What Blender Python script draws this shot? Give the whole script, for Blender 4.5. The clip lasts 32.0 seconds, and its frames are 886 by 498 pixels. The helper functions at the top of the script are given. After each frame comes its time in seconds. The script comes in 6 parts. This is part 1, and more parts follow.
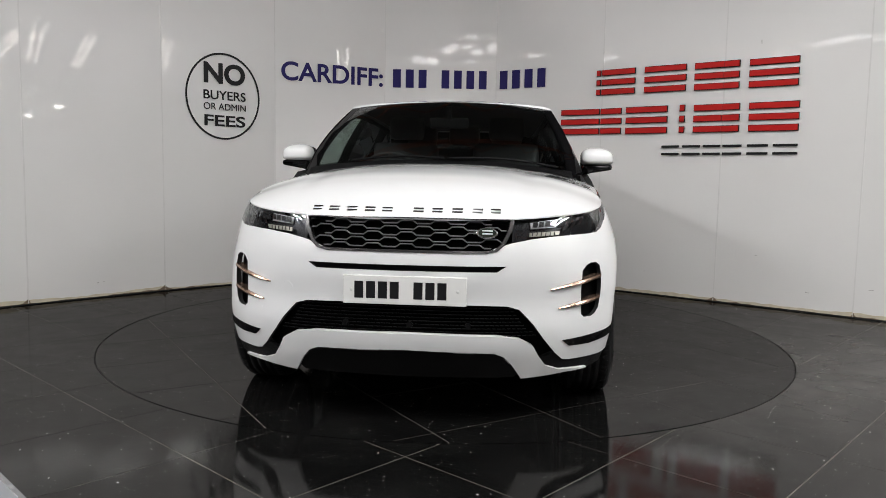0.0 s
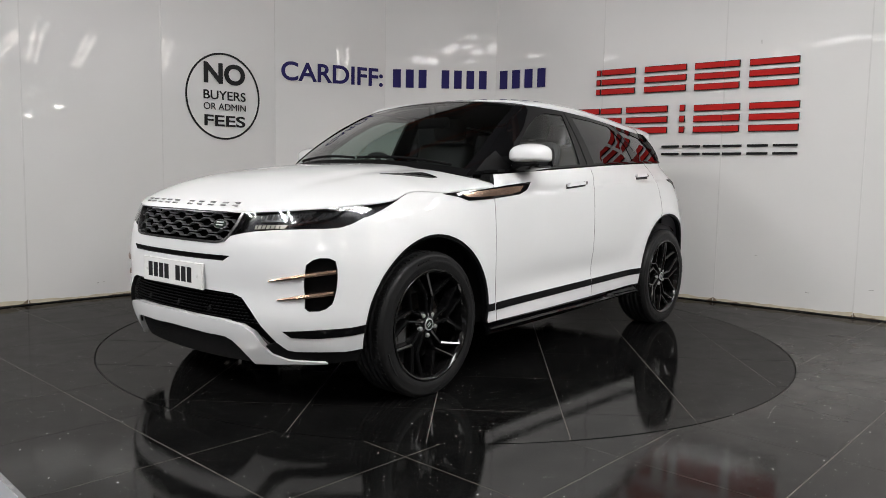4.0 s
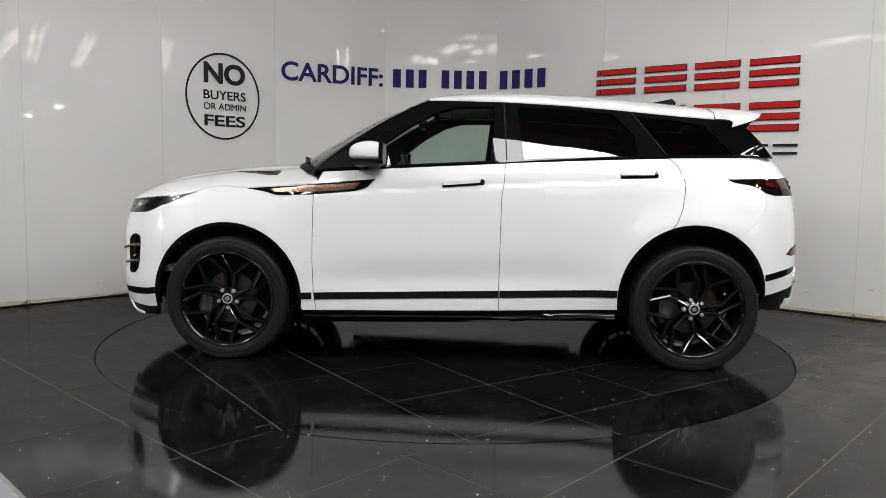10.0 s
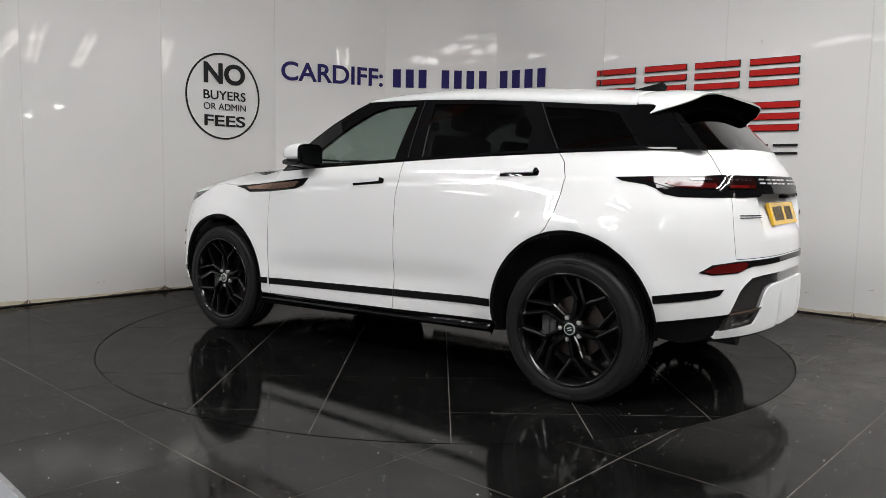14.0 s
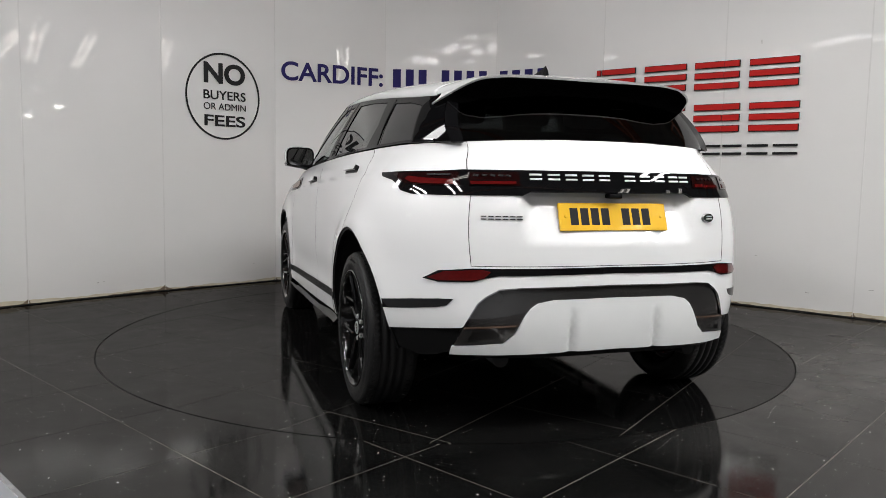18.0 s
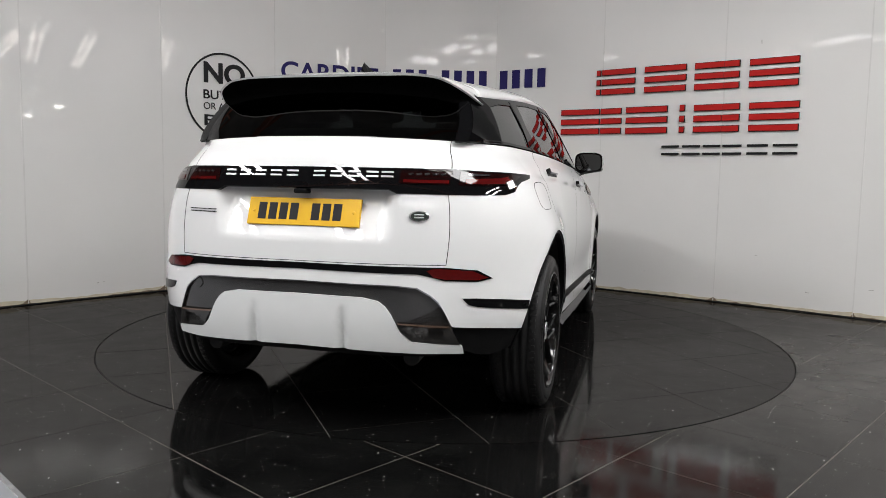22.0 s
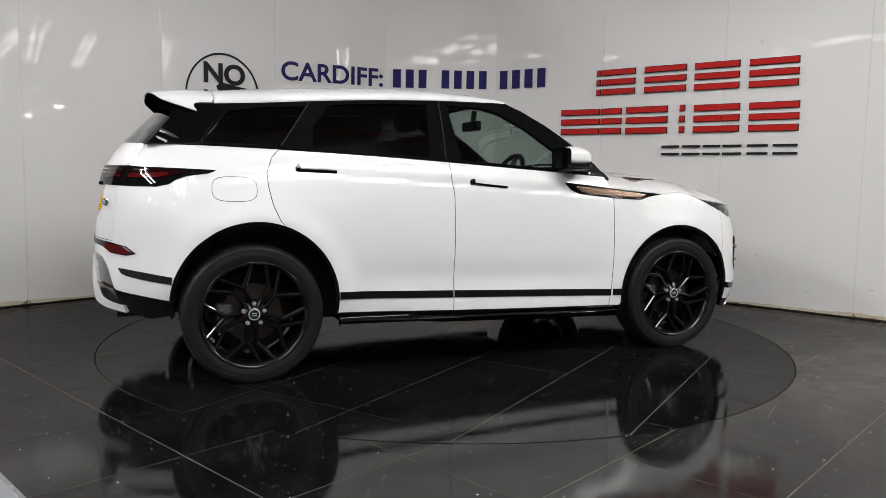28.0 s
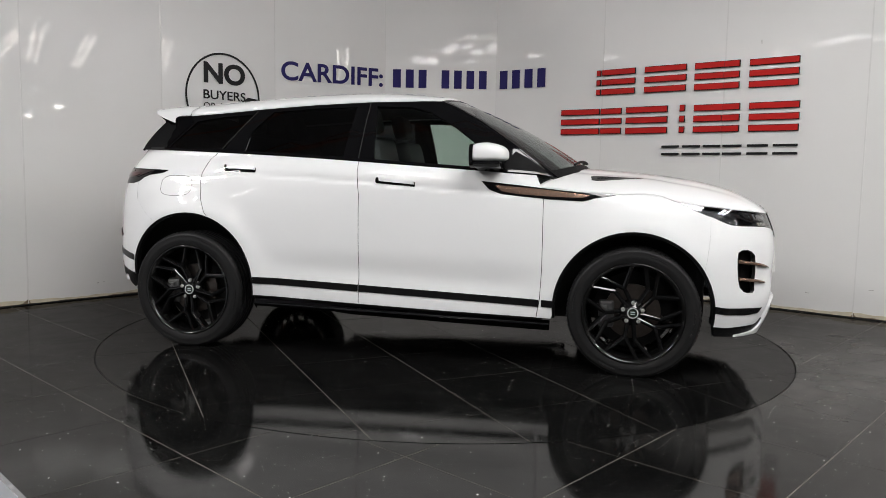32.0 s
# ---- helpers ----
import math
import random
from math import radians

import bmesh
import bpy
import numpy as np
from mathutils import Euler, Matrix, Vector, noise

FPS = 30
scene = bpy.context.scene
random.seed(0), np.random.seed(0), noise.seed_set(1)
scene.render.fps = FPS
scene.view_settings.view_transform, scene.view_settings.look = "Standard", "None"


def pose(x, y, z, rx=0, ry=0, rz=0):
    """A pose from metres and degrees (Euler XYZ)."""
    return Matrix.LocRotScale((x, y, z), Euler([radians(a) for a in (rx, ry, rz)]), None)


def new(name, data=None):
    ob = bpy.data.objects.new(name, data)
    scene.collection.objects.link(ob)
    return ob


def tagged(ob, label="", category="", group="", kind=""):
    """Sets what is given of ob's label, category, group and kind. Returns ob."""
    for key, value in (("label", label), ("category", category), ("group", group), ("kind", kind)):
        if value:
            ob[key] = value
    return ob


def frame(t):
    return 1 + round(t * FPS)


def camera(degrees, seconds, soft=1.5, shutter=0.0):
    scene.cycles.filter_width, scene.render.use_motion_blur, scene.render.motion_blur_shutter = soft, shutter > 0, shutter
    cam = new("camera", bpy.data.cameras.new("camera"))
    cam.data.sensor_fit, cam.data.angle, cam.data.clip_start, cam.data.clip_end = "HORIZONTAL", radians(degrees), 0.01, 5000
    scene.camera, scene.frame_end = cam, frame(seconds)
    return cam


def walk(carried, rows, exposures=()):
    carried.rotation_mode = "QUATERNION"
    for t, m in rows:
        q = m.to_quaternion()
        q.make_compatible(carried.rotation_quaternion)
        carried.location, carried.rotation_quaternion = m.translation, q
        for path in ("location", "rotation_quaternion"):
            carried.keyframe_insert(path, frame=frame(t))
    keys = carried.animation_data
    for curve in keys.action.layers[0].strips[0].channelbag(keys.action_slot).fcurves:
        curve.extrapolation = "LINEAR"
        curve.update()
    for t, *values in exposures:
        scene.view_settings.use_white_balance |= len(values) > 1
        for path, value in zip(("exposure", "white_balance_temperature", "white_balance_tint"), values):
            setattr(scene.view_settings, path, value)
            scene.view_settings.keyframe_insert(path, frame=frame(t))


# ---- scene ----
cam = camera(61.44, 32.0, soft=0.65)
CAM_POSE = pose(0, -5.173, 1.072, 90 - 5.42, 0, 0.27) @ pose(0, 0, 0, 0, 0, 1.02)
walk(cam, [(0.0, CAM_POSE), (32.0, CAM_POSE)], exposures=[(0.0, 0.18), (32.0, 0.18)])

# ---- light: roof lights of the hall and added fill lamps, the hall is closed all round ----
world = bpy.data.worlds.new("hall_air")
scene.world = world
world.use_nodes = True
world.node_tree.nodes["Background"].inputs[0].default_value = (0.55, 0.6, 0.66, 1)
world.node_tree.nodes["Background"].inputs[1].default_value = 0.1

HALL_Z = 5.6


def area_lamp(name, x, y, z, sx, sy, watts, colour, rx=0.0, ry=0.0):
    d = bpy.data.lights.new(name, "AREA")
    d.shape, d.size, d.size_y, d.energy, d.color = "RECTANGLE", sx, sy, watts, colour
    ob = new(name, d)
    ob.matrix_world = pose(x, y, z, rx, ry, 0)
    return tagged(ob, kind="structure")


DAY = (1.0, 0.992, 0.99)
# a wide roof light over the car's nearer side, twin strips further off: x, y, width, length, watts each
# twin strips and the 7.8 m pair: unseen fill added for car and walls
ROOF_AND_FILL_LIGHTS = [(2.5, -4.45, 4.2, 1.45, 385), (-3.85, -6.7, 0.24, 2.6, 95), (-3.05, -6.7, 0.24, 2.6, 95),
               (-7.5, -3.75, 0.26, 3.0, 255), (-6.7, -3.75, 0.26, 3.0, 255), (7.2, -3.4, 0.26, 3.0, 165), (8.0, -3.4, 0.26, 3.0, 165),
               (-7.8, 1.75, 1.6, 2.4, 500), (7.8, 1.2, 1.6, 2.4, 420),
               (0.2, -17.8, 0.4, 3.0, 55), (0.65, -17.0, 0.4, 3.0, 55), (1.2, -14.7, 0.4, 2.4, 50), (1.75, -13.8, 0.4, 2.4, 50), (2.25, -16.4, 0.4, 2.6, 50), (2.85, -15.3, 0.6, 2.6, 70),
               (-12.4, -12.2, 2.2, 1.2, 90), (-17.4, -7.2, 2.6, 1.0, 110)]
for lx, ly, sx, sy, watts in ROOF_AND_FILL_LIGHTS:
    area_lamp("skylight_and_fill_lamp", lx, ly, HALL_Z - 0.06, sx, sy, watts, DAY)


# ---- materials ----
def mat(name, col, rough=0.5, metal=0.0, coat=0.0, var=0.0, scale=8.0, bump=0.0, bscale=60.0, spec=0.5, rvar=0.0, crough=0.02):
    m = bpy.data.materials.new(name)
    m.use_nodes = True
    nt = m.node_tree
    b = nt.nodes["Principled BSDF"]
    b.inputs["Base Color"].default_value = (*col, 1)
    b.inputs["Roughness"].default_value = rough
    b.inputs["Metallic"].default_value = metal
    b.inputs["Coat Weight"].default_value = coat
    b.inputs["Coat Roughness"].default_value = crough
    b.inputs["Specular IOR Level"].default_value = spec
    tc = nt.nodes.new("ShaderNodeTexCoord")
    if var or rvar:
        n = nt.nodes.new("ShaderNodeTexNoise")
        n.inputs["Scale"].default_value = scale
        n.inputs["Detail"].default_value = 6
        nt.links.new(tc.outputs["Object"], n.inputs["Vector"])
        if var:
            mx = nt.nodes.new("ShaderNodeMix")
            mx.data_type = "RGBA"
            mx.inputs[6].default_value = (*[c * (1 - var) for c in col], 1)
            mx.inputs[7].default_value = (*[min(1, c * (1 + var)) for c in col], 1)
            nt.links.new(n.outputs["Fac"], mx.inputs[0])
            nt.links.new(mx.outputs[2], b.inputs["Base Color"])
        if rvar:
            mr = nt.nodes.new("ShaderNodeMapRange")
            mr.inputs[1].default_value, mr.inputs[2].default_value = 0.3, 0.7
            mr.inputs[3].default_value, mr.inputs[4].default_value = rough * (1 - rvar), rough * (1 + rvar)
            nt.links.new(n.outputs["Fac"], mr.inputs[0])
            nt.links.new(mr.outputs[0], b.inputs["Roughness"])
    if bump:
        n2 = nt.nodes.new("ShaderNodeTexNoise")
        n2.inputs["Scale"].default_value = bscale
        n2.inputs["Detail"].default_value = 3
        nt.links.new(tc.outputs["Object"], n2.inputs["Vector"])
        bp = nt.nodes.new("ShaderNodeBump")
        bp.inputs["Strength"].default_value = bump
        bp.inputs["Distance"].default_value = 0.01
        nt.links.new(n2.outputs["Fac"], bp.inputs["Height"])
        nt.links.new(bp.outputs[0], b.inputs["Normal"])
    return m


def glass(name, tint, gloss=0.06):
    """Thin tinted pane: see-through tint, with a mirror gloss that grows at grazing angles."""
    m = bpy.data.materials.new(name)
    m.use_nodes = True
    nt = m.node_tree
    nt.nodes.clear()
    out = nt.nodes.new("ShaderNodeOutputMaterial")
    tr = nt.nodes.new("ShaderNodeBsdfTransparent")
    tr.inputs[0].default_value = (*tint, 1)
    gl = nt.nodes.new("ShaderNodeBsdfGlossy")
    gl.inputs[0].default_value = (1, 1, 1, 1)
    gl.inputs["Roughness"].default_value = 0.005
    lw = nt.nodes.new("ShaderNodeLayerWeight")
    lw.inputs["Blend"].default_value = 0.5
    pw = nt.nodes.new("ShaderNodeMath")
    pw.operation = "POWER"
    pw.inputs[1].default_value = 5.0
    nt.links.new(lw.outputs["Facing"], pw.inputs[0])
    fr = nt.nodes.new("ShaderNodeMath")
    fr.operation = "MULTIPLY_ADD"
    fr.inputs[1].default_value, fr.inputs[2].default_value = 1 - gloss, gloss
    nt.links.new(pw.outputs[0], fr.inputs[0])
    mx = nt.nodes.new("ShaderNodeMixShader")
    nt.links.new(fr.outputs[0], mx.inputs[0])
    nt.links.new(tr.outputs[0], mx.inputs[1])
    nt.links.new(gl.outputs[0], mx.inputs[2])
    nt.links.new(mx.outputs[0], out.inputs[0])
    return m


def glow(name, col, strength):
    m = bpy.data.materials.new(name)
    m.use_nodes = True
    b = m.node_tree.nodes["Principled BSDF"]
    b.inputs["Base Color"].default_value = (*col, 1)
    b.inputs["Emission Color"].default_value = (*col, 1)
    b.inputs["Emission Strength"].default_value = strength
    return m


def granite(name, lit_patches=()):
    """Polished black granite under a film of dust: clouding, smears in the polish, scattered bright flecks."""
    m = bpy.data.materials.new(name)
    m.use_nodes = True
    nt = m.node_tree
    nt.nodes.clear()

    def node(kind, **kw):
        n = nt.nodes.new(kind)
        for k, v in kw.items():
            n.inputs[k].default_value = v
        return n

    def ramp(src, lo, hi, a, b):
        n = nt.nodes.new("ShaderNodeMapRange")
        for i, v in enumerate((lo, hi, a, b)):
            n.inputs[i + 1].default_value = v
        nt.links.new(src, n.inputs[0])
        return n.outputs[0]
    tc = nt.nodes.new("ShaderNodeTexCoord")
    cloud = node("ShaderNodeTexNoise", Scale=3.0, Detail=7.0)
    smear = node("ShaderNodeTexNoise", Scale=5.0, Detail=8.0, Distortion=1.2)
    grain = node("ShaderNodeTexNoise", Scale=160.0, Detail=2.0)
    for n in (cloud, smear, grain):
        nt.links.new(tc.outputs["Object"], n.inputs["Vector"])
    dust = nt.nodes.new("ShaderNodeMix")
    dust.data_type = "RGBA"
    dust.inputs[6].default_value = (0.0028, 0.0028, 0.0028, 1)
    dust.inputs[7].default_value = (0.006, 0.0059, 0.0057, 1)
    nt.links.new(ramp(cloud.outputs["Fac"], 0.35, 0.7, 0.0, 1.0), dust.inputs[0])
    col = dust.outputs[2]
    for scale, top, lo in ((8.0, 0.030, 0.62), (24.0, 0.058, 0.87), (60.0, 0.085, 0.955)):
        vo = node("ShaderNodeTexVoronoi", Scale=scale)
        vo.voronoi_dimensions = "2D"
        nt.links.new(tc.outputs["Object"], vo.inputs["Vector"])
        sep = nt.nodes.new("ShaderNodeSeparateColor")
        nt.links.new(vo.outputs["Color"], sep.inputs[0])
        lt = nt.nodes.new("ShaderNodeMath")
        lt.operation = "LESS_THAN"
        nt.links.new(vo.outputs["Distance"], lt.inputs[0])
        nt.links.new(ramp(sep.outputs[0], lo, 1.0, 0.0, top), lt.inputs[1])
        mx = nt.nodes.new("ShaderNodeMix")
        mx.data_type = "RGBA"
        mx.inputs[7].default_value = (0.8, 0.79, 0.75, 1)
        nt.links.new(lt.outputs[0], mx.inputs[0])
        nt.links.new(col, mx.inputs[6])
        col = mx.outputs[2]
    # pale patches that put extra brightness into the colour: x, y, reach, strength
    for dx, dy, reach, much in lit_patches:
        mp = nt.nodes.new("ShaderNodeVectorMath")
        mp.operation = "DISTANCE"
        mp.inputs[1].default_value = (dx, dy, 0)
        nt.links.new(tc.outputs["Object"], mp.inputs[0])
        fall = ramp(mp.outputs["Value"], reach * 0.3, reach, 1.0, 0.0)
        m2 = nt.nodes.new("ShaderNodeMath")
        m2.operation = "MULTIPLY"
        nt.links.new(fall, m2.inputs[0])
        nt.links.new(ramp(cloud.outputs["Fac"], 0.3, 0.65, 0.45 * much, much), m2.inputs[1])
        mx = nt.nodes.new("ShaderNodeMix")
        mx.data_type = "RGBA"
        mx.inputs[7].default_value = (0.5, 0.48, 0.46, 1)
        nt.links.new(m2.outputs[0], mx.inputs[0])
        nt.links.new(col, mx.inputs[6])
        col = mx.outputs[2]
    df = nt.nodes.new("ShaderNodeBsdfDiffuse")
    nt.links.new(col, df.inputs[0])
    gl = nt.nodes.new("ShaderNodeBsdfGlossy")
    gl.inputs[0].default_value = (1, 0.98, 0.96, 1)
    nt.links.new(ramp(smear.outputs["Fac"], 0.35, 0.75, 0.03, 0.12), gl.inputs["Roughness"])
    bp = nt.nodes.new("ShaderNodeBump")
    bp.inputs["Strength"].default_value = 0.04
    bp.inputs["Distance"].default_value = 0.002
    nt.links.new(grain.outputs["Fac"], bp.inputs["Height"])
    nt.links.new(bp.outputs[0], gl.inputs["Normal"])
    # the dusty film spreads part of the reflection wide
    haze = nt.nodes.new("ShaderNodeBsdfGlossy")
    haze.inputs["Roughness"].default_value = 0.3
    haze.inputs[0].default_value = (1, 0.98, 0.96, 1)
    both_gloss = nt.nodes.new("ShaderNodeMixShader")
    nt.links.new(ramp(cloud.outputs["Fac"], 0.35, 0.7, 0.01, 0.06), both_gloss.inputs[0])
    nt.links.new(gl.outputs[0], both_gloss.inputs[1])
    nt.links.new(haze.outputs[0], both_gloss.inputs[2])
    mx = nt.nodes.new("ShaderNodeMixShader")
    fr = node("ShaderNodeFresnel", IOR=1.57)
    mul = nt.nodes.new("ShaderNodeMath")
    mul.operation = "MULTIPLY_ADD"
    mul.inputs[2].default_value = 0.062
    nt.links.new(fr.outputs[0], mul.inputs[0])
    nt.links.new(ramp(smear.outputs["Fac"], 0.3, 0.75, 0.20, 0.14), mul.inputs[1])
    nt.links.new(mul.outputs[0], mx.inputs[0])
    nt.links.new(df.outputs[0], mx.inputs[1])
    nt.links.new(both_gloss.outputs[0], mx.inputs[2])
    out = nt.nodes.new("ShaderNodeOutputMaterial")
    nt.links.new(mx.outputs[0], out.inputs[0])
    return m


PAINT = mat("white_paint", (0.715, 0.72, 0.722), rough=0.5, coat=1.0, crough=0.008, var=0.015, scale=3.0)
GLOSSBLACK = mat("gloss_black", (0.004, 0.004, 0.0045), spec=0.0, rough=0.1, coat=0.6, rvar=0.3)
PILLAR = mat("pillar_black", (0.003, 0.003, 0.0034), spec=0.0, rough=0.12, coat=0.22, rvar=0.3)
PLASTIC = mat("black_plastic", (0.006, 0.006, 0.0063), spec=0.05, rough=0.42, bump=0.15, bscale=400, var=0.2)
HOLLOW = mat("hollow_black", (0.0025, 0.0025, 0.0025), spec=0.0, rough=0.6, var=0.2)
DARK = mat("dark_liner_and_gap_shade", (0.006, 0.006, 0.006), rough=0.9, var=0.3)
GREY = mat("satin_grey", (0.10, 0.098, 0.10), rough=0.24, metal=0.75, var=0.1)
DIFFUSER = mat("diffuser_gloss", (0.05, 0.048, 0.047), metal=0.6, rough=0.2, coat=0.8, var=0.3, scale=12)
GREENBLACK = mat("badge_green", (0.012, 0.022, 0.016), rough=0.2, coat=0.6, var=0.1)
LINK = mat("grille_link_grey", (0.17, 0.17, 0.175), rough=0.28, metal=0.4, var=0.1)
LAMPBODY = mat("lamp_body_grey", (0.025, 0.025, 0.027), rough=0.25, metal=0.6, var=0.3, scale=25)
BADGE = mat("badge_silver", (0.55, 0.55, 0.56), rough=0.3, metal=0.35, var=0.1)
COPPER = mat("copper_trim", (0.36, 0.24, 0.18), rough=0.25, metal=0.85, var=0.1, scale=20)
CHROME = mat("chrome", (0.62, 0.62, 0.63), rough=0.1, metal=1.0, rvar=0.3)
BOLT = mat("bolt_steel", (0.45, 0.45, 0.44), rough=0.35, metal=0.5, var=0.1)
MIRROR = mat("mirror_silver", (0.55, 0.56, 0.57), rough=0.01, metal=1.0)
SATIN = mat("satin_metal", (0.40, 0.40, 0.41), rough=0.25, metal=1.0, rvar=0.3)
RUBBER = mat("tyre_rubber", (0.0105, 0.0105, 0.0107), spec=0.18, rough=0.42, var=0.25, scale=30, bump=0.2, bscale=200)
RIM = mat("black_alloy", (0.004, 0.004, 0.0042), spec=0.1, rough=0.13, coat=0.55, rvar=0.3)
RIMBARREL = mat("gloss_black_rim", (0.004, 0.004, 0.004), spec=0.1, rough=0.2, coat=0.7, var=0.2)
STEEL = mat("brake_steel", (0.11, 0.095, 0.085), rough=0.35, metal=1.0, var=0.3, scale=40)
CALIPER = mat("caliper_grey", (0.11, 0.11, 0.11), rough=0.4, metal=0.6, var=0.2)
GLASSF = glass("clear_glass", (0.66, 0.76, 0.71))
GLASSW = glass("windscreen_glass", (0.46, 0.52, 0.50))
GLASSR = glass("privacy_glass", (0.035, 0.037, 0.04))
GLASSL = glass("lamp_glass", (0.82, 0.83, 0.84))
REDLENS = mat("red_lens", (0.07, 0.004, 0.004), spec=0.2, rough=0.08, coat=0.3, var=0.3, scale=60)
DARKLENS = mat("dark_red_lens", (0.010, 0.0018, 0.0018), spec=0.2, rough=0.06, coat=0.4, var=0.4, scale=45)
CLEARLENS = mat("clear_lens", (0.55, 0.55, 0.56), rough=0.25, metal=0.4, var=0.5, scale=70)
SMOKE = mat("smoked_lens", (0.05, 0.05, 0.052), rough=0.1, metal=0.4, coat=1.0, var=0.4, scale=80)
AMBER = mat("indicator_lens", (0.52, 0.49, 0.42), rough=0.25, metal=0.4, var=0.3, scale=90)
LEATHER = mat("dark_leather", (0.02, 0.02, 0.021), rough=0.55, bump=0.3, bscale=250, var=0.2)
PLATEW = mat("plate_white", (0.72, 0.72, 0.70), rough=0.25, coat=0.5, var=0.03)
PLATEY = mat("plate_yellow", (0.72, 0.42, 0.015), rough=0.25, coat=0.5, var=0.04)
INKBLACK = mat("ink_black", (0.008, 0.008, 0.009), spec=0.2, rough=0.45, var=0.1)
NAVY = mat("navy_vinyl", (0.016, 0.012, 0.10), spec=0.15, rough=0.45, var=0.1)
SIGNRED = mat("red_sign", (0.46, 0.012, 0.010), spec=0.15, rough=0.45, var=0.12, scale=6)
WALL = mat("white_panel", (0.74, 0.732, 0.722), rough=0.45, coat=0.55, var=0.04, scale=1.6, bump=0.05, bscale=2.0, spec=0.25, rvar=0.2, crough=0.006)
SEAL = mat("white_sealant", (0.66, 0.652, 0.64), rough=0.45, var=0.1, scale=9)
SCUFF = mat("scuff_grey", (0.42, 0.41, 0.39), rough=0.6, var=0.25, scale=9)
TAN = mat("yellowed_sealant", (0.52, 0.46, 0.35), rough=0.6, var=0.3, scale=11)
GRIME = mat("skirting_grime", (0.14, 0.10, 0.065), rough=0.7, var=0.5, scale=14)
GRANITE = granite("black_granite")
# light painted into the colour: a pale patch lifts the floor's right side
GRANITE_FIXED = granite("brightened_black_granite", ((3.0, -1.1, 2.6, 0.10),))
GROUT = mat("pale_grout", (0.105, 0.095, 0.082), rough=0.8, var=0.6, scale=5)
EDGEBAND = mat("worn_tile_edge", (0.05, 0.046, 0.042), rough=0.7, var=0.4, scale=6)
CONCRETE = mat("grey_floor_paint", (0.16, 0.165, 0.18), rough=0.5, var=0.15, scale=3)
ROOFDARK = mat("roof_sheet", (0.15, 0.15, 0.148), rough=0.8, var=0.3, scale=2)
TRUSS = mat("rusty_truss", (0.22, 0.07, 0.035), rough=0.6, var=0.3, scale=5)
HALLWALL = mat("hall_wall", (0.15, 0.147, 0.142), rough=0.7, var=0.08, scale=1.5)
TUBE = glow("lamp_tube", (1.0, 0.96, 0.9), 12.0)
BULB = glow("lamp_bulb", (1.0, 0.97, 0.92), 40.0)


# ---- mesh helpers ----
def part(name, bm, material, parent=None, label="", smooth=False):
    me = bpy.data.meshes.new(name)
    bmesh.ops.recalc_face_normals(bm, faces=bm.faces)
    bm.to_mesh(me)
    bm.free()
    return link(name, me, material, parent, label, smooth)


def link(name, me, material, parent=None, label="", smooth=False):
    me.materials.append(material)
    if smooth:
        me.polygons.foreach_set("use_smooth", [True] * len(me.polygons))
    ob = new(name, me)
    ob.parent = parent
    if label:
        tagged(ob, label)
    return ob


def box(bm, x0, x1, y0, y1, z0, z1, bevel=0.0, m=None):
    r = bmesh.ops.create_cube(bm, size=1.0)
    vs = r["verts"]
    for v in vs:
        v.co = Vector((x0 + (v.co.x + 0.5) * (x1 - x0), y0 + (v.co.y + 0.5) * (y1 - y0), z0 + (v.co.z + 0.5) * (z1 - z0)))
    if bevel:
        es = list({e for v in vs for e in v.link_edges})
        vs = bmesh.ops.bevel(bm, geom=es, offset=bevel, segments=2, affect="EDGES", profile=0.6)["verts"]
    if m is not None:
        bmesh.ops.transform(bm, matrix=m, verts=list({v for v in vs}))
    return bm


def prism(bm, pts, h, m=None):
    """A flat plate: outline pts in its own xy plane, from z = 0 to h."""
    m = m or Matrix()
    lo = [bm.verts.new(m @ Vector((p[0], p[1], 0))) for p in pts]
    hi = [bm.verts.new(m @ Vector((p[0], p[1], h))) for p in pts]
    n = len(pts)
    bm.faces.new(hi)
    bm.faces.new(lo[::-1])
    for i in range(n):
        bm.faces.new((lo[i], lo[(i + 1) % n], hi[(i + 1) % n], hi[i]))
    return bm


def tube(bm, path, r, seg=10):
    rings = []
    for i, p in enumerate(path):
        a, b = Vector(path[max(0, i - 1)]), Vector(path[min(len(path) - 1, i + 1)])
        q = (b - a).normalized().to_track_quat("Z", "Y")
        rings.append([bm.verts.new(Vector(p) + q @ Vector((r * math.cos(2 * math.pi * k / seg), r * math.sin(2 * math.pi * k / seg), 0))) for k in range(seg)])
    for a, b in zip(rings, rings[1:]):
        for k in range(seg):
            bm.faces.new((a[k], a[(k + 1) % seg], b[(k + 1) % seg], b[k]))
    bm.faces.new(rings[0][::-1])
    bm.faces.new(rings[-1])
    return bm


def lathe(bm, prof, seg=64, axis="Y"):
    """Turns a closed or open profile of (radius, along) about the axis."""
    rings = []
    for r, a in prof:
        ring = []
        for k in range(seg):
            t = 2 * math.pi * k / seg
            ring.append(bm.verts.new((r * math.cos(t), a, r * math.sin(t)) if axis == "Y" else (r * math.cos(t), r * math.sin(t), a)))
        rings.append(ring)
    for a, b in zip(rings, rings[1:]):
        for k in range(seg):
            bm.faces.new((a[k], a[(k + 1) % seg], b[(k + 1) % seg], b[k]))
    return rings


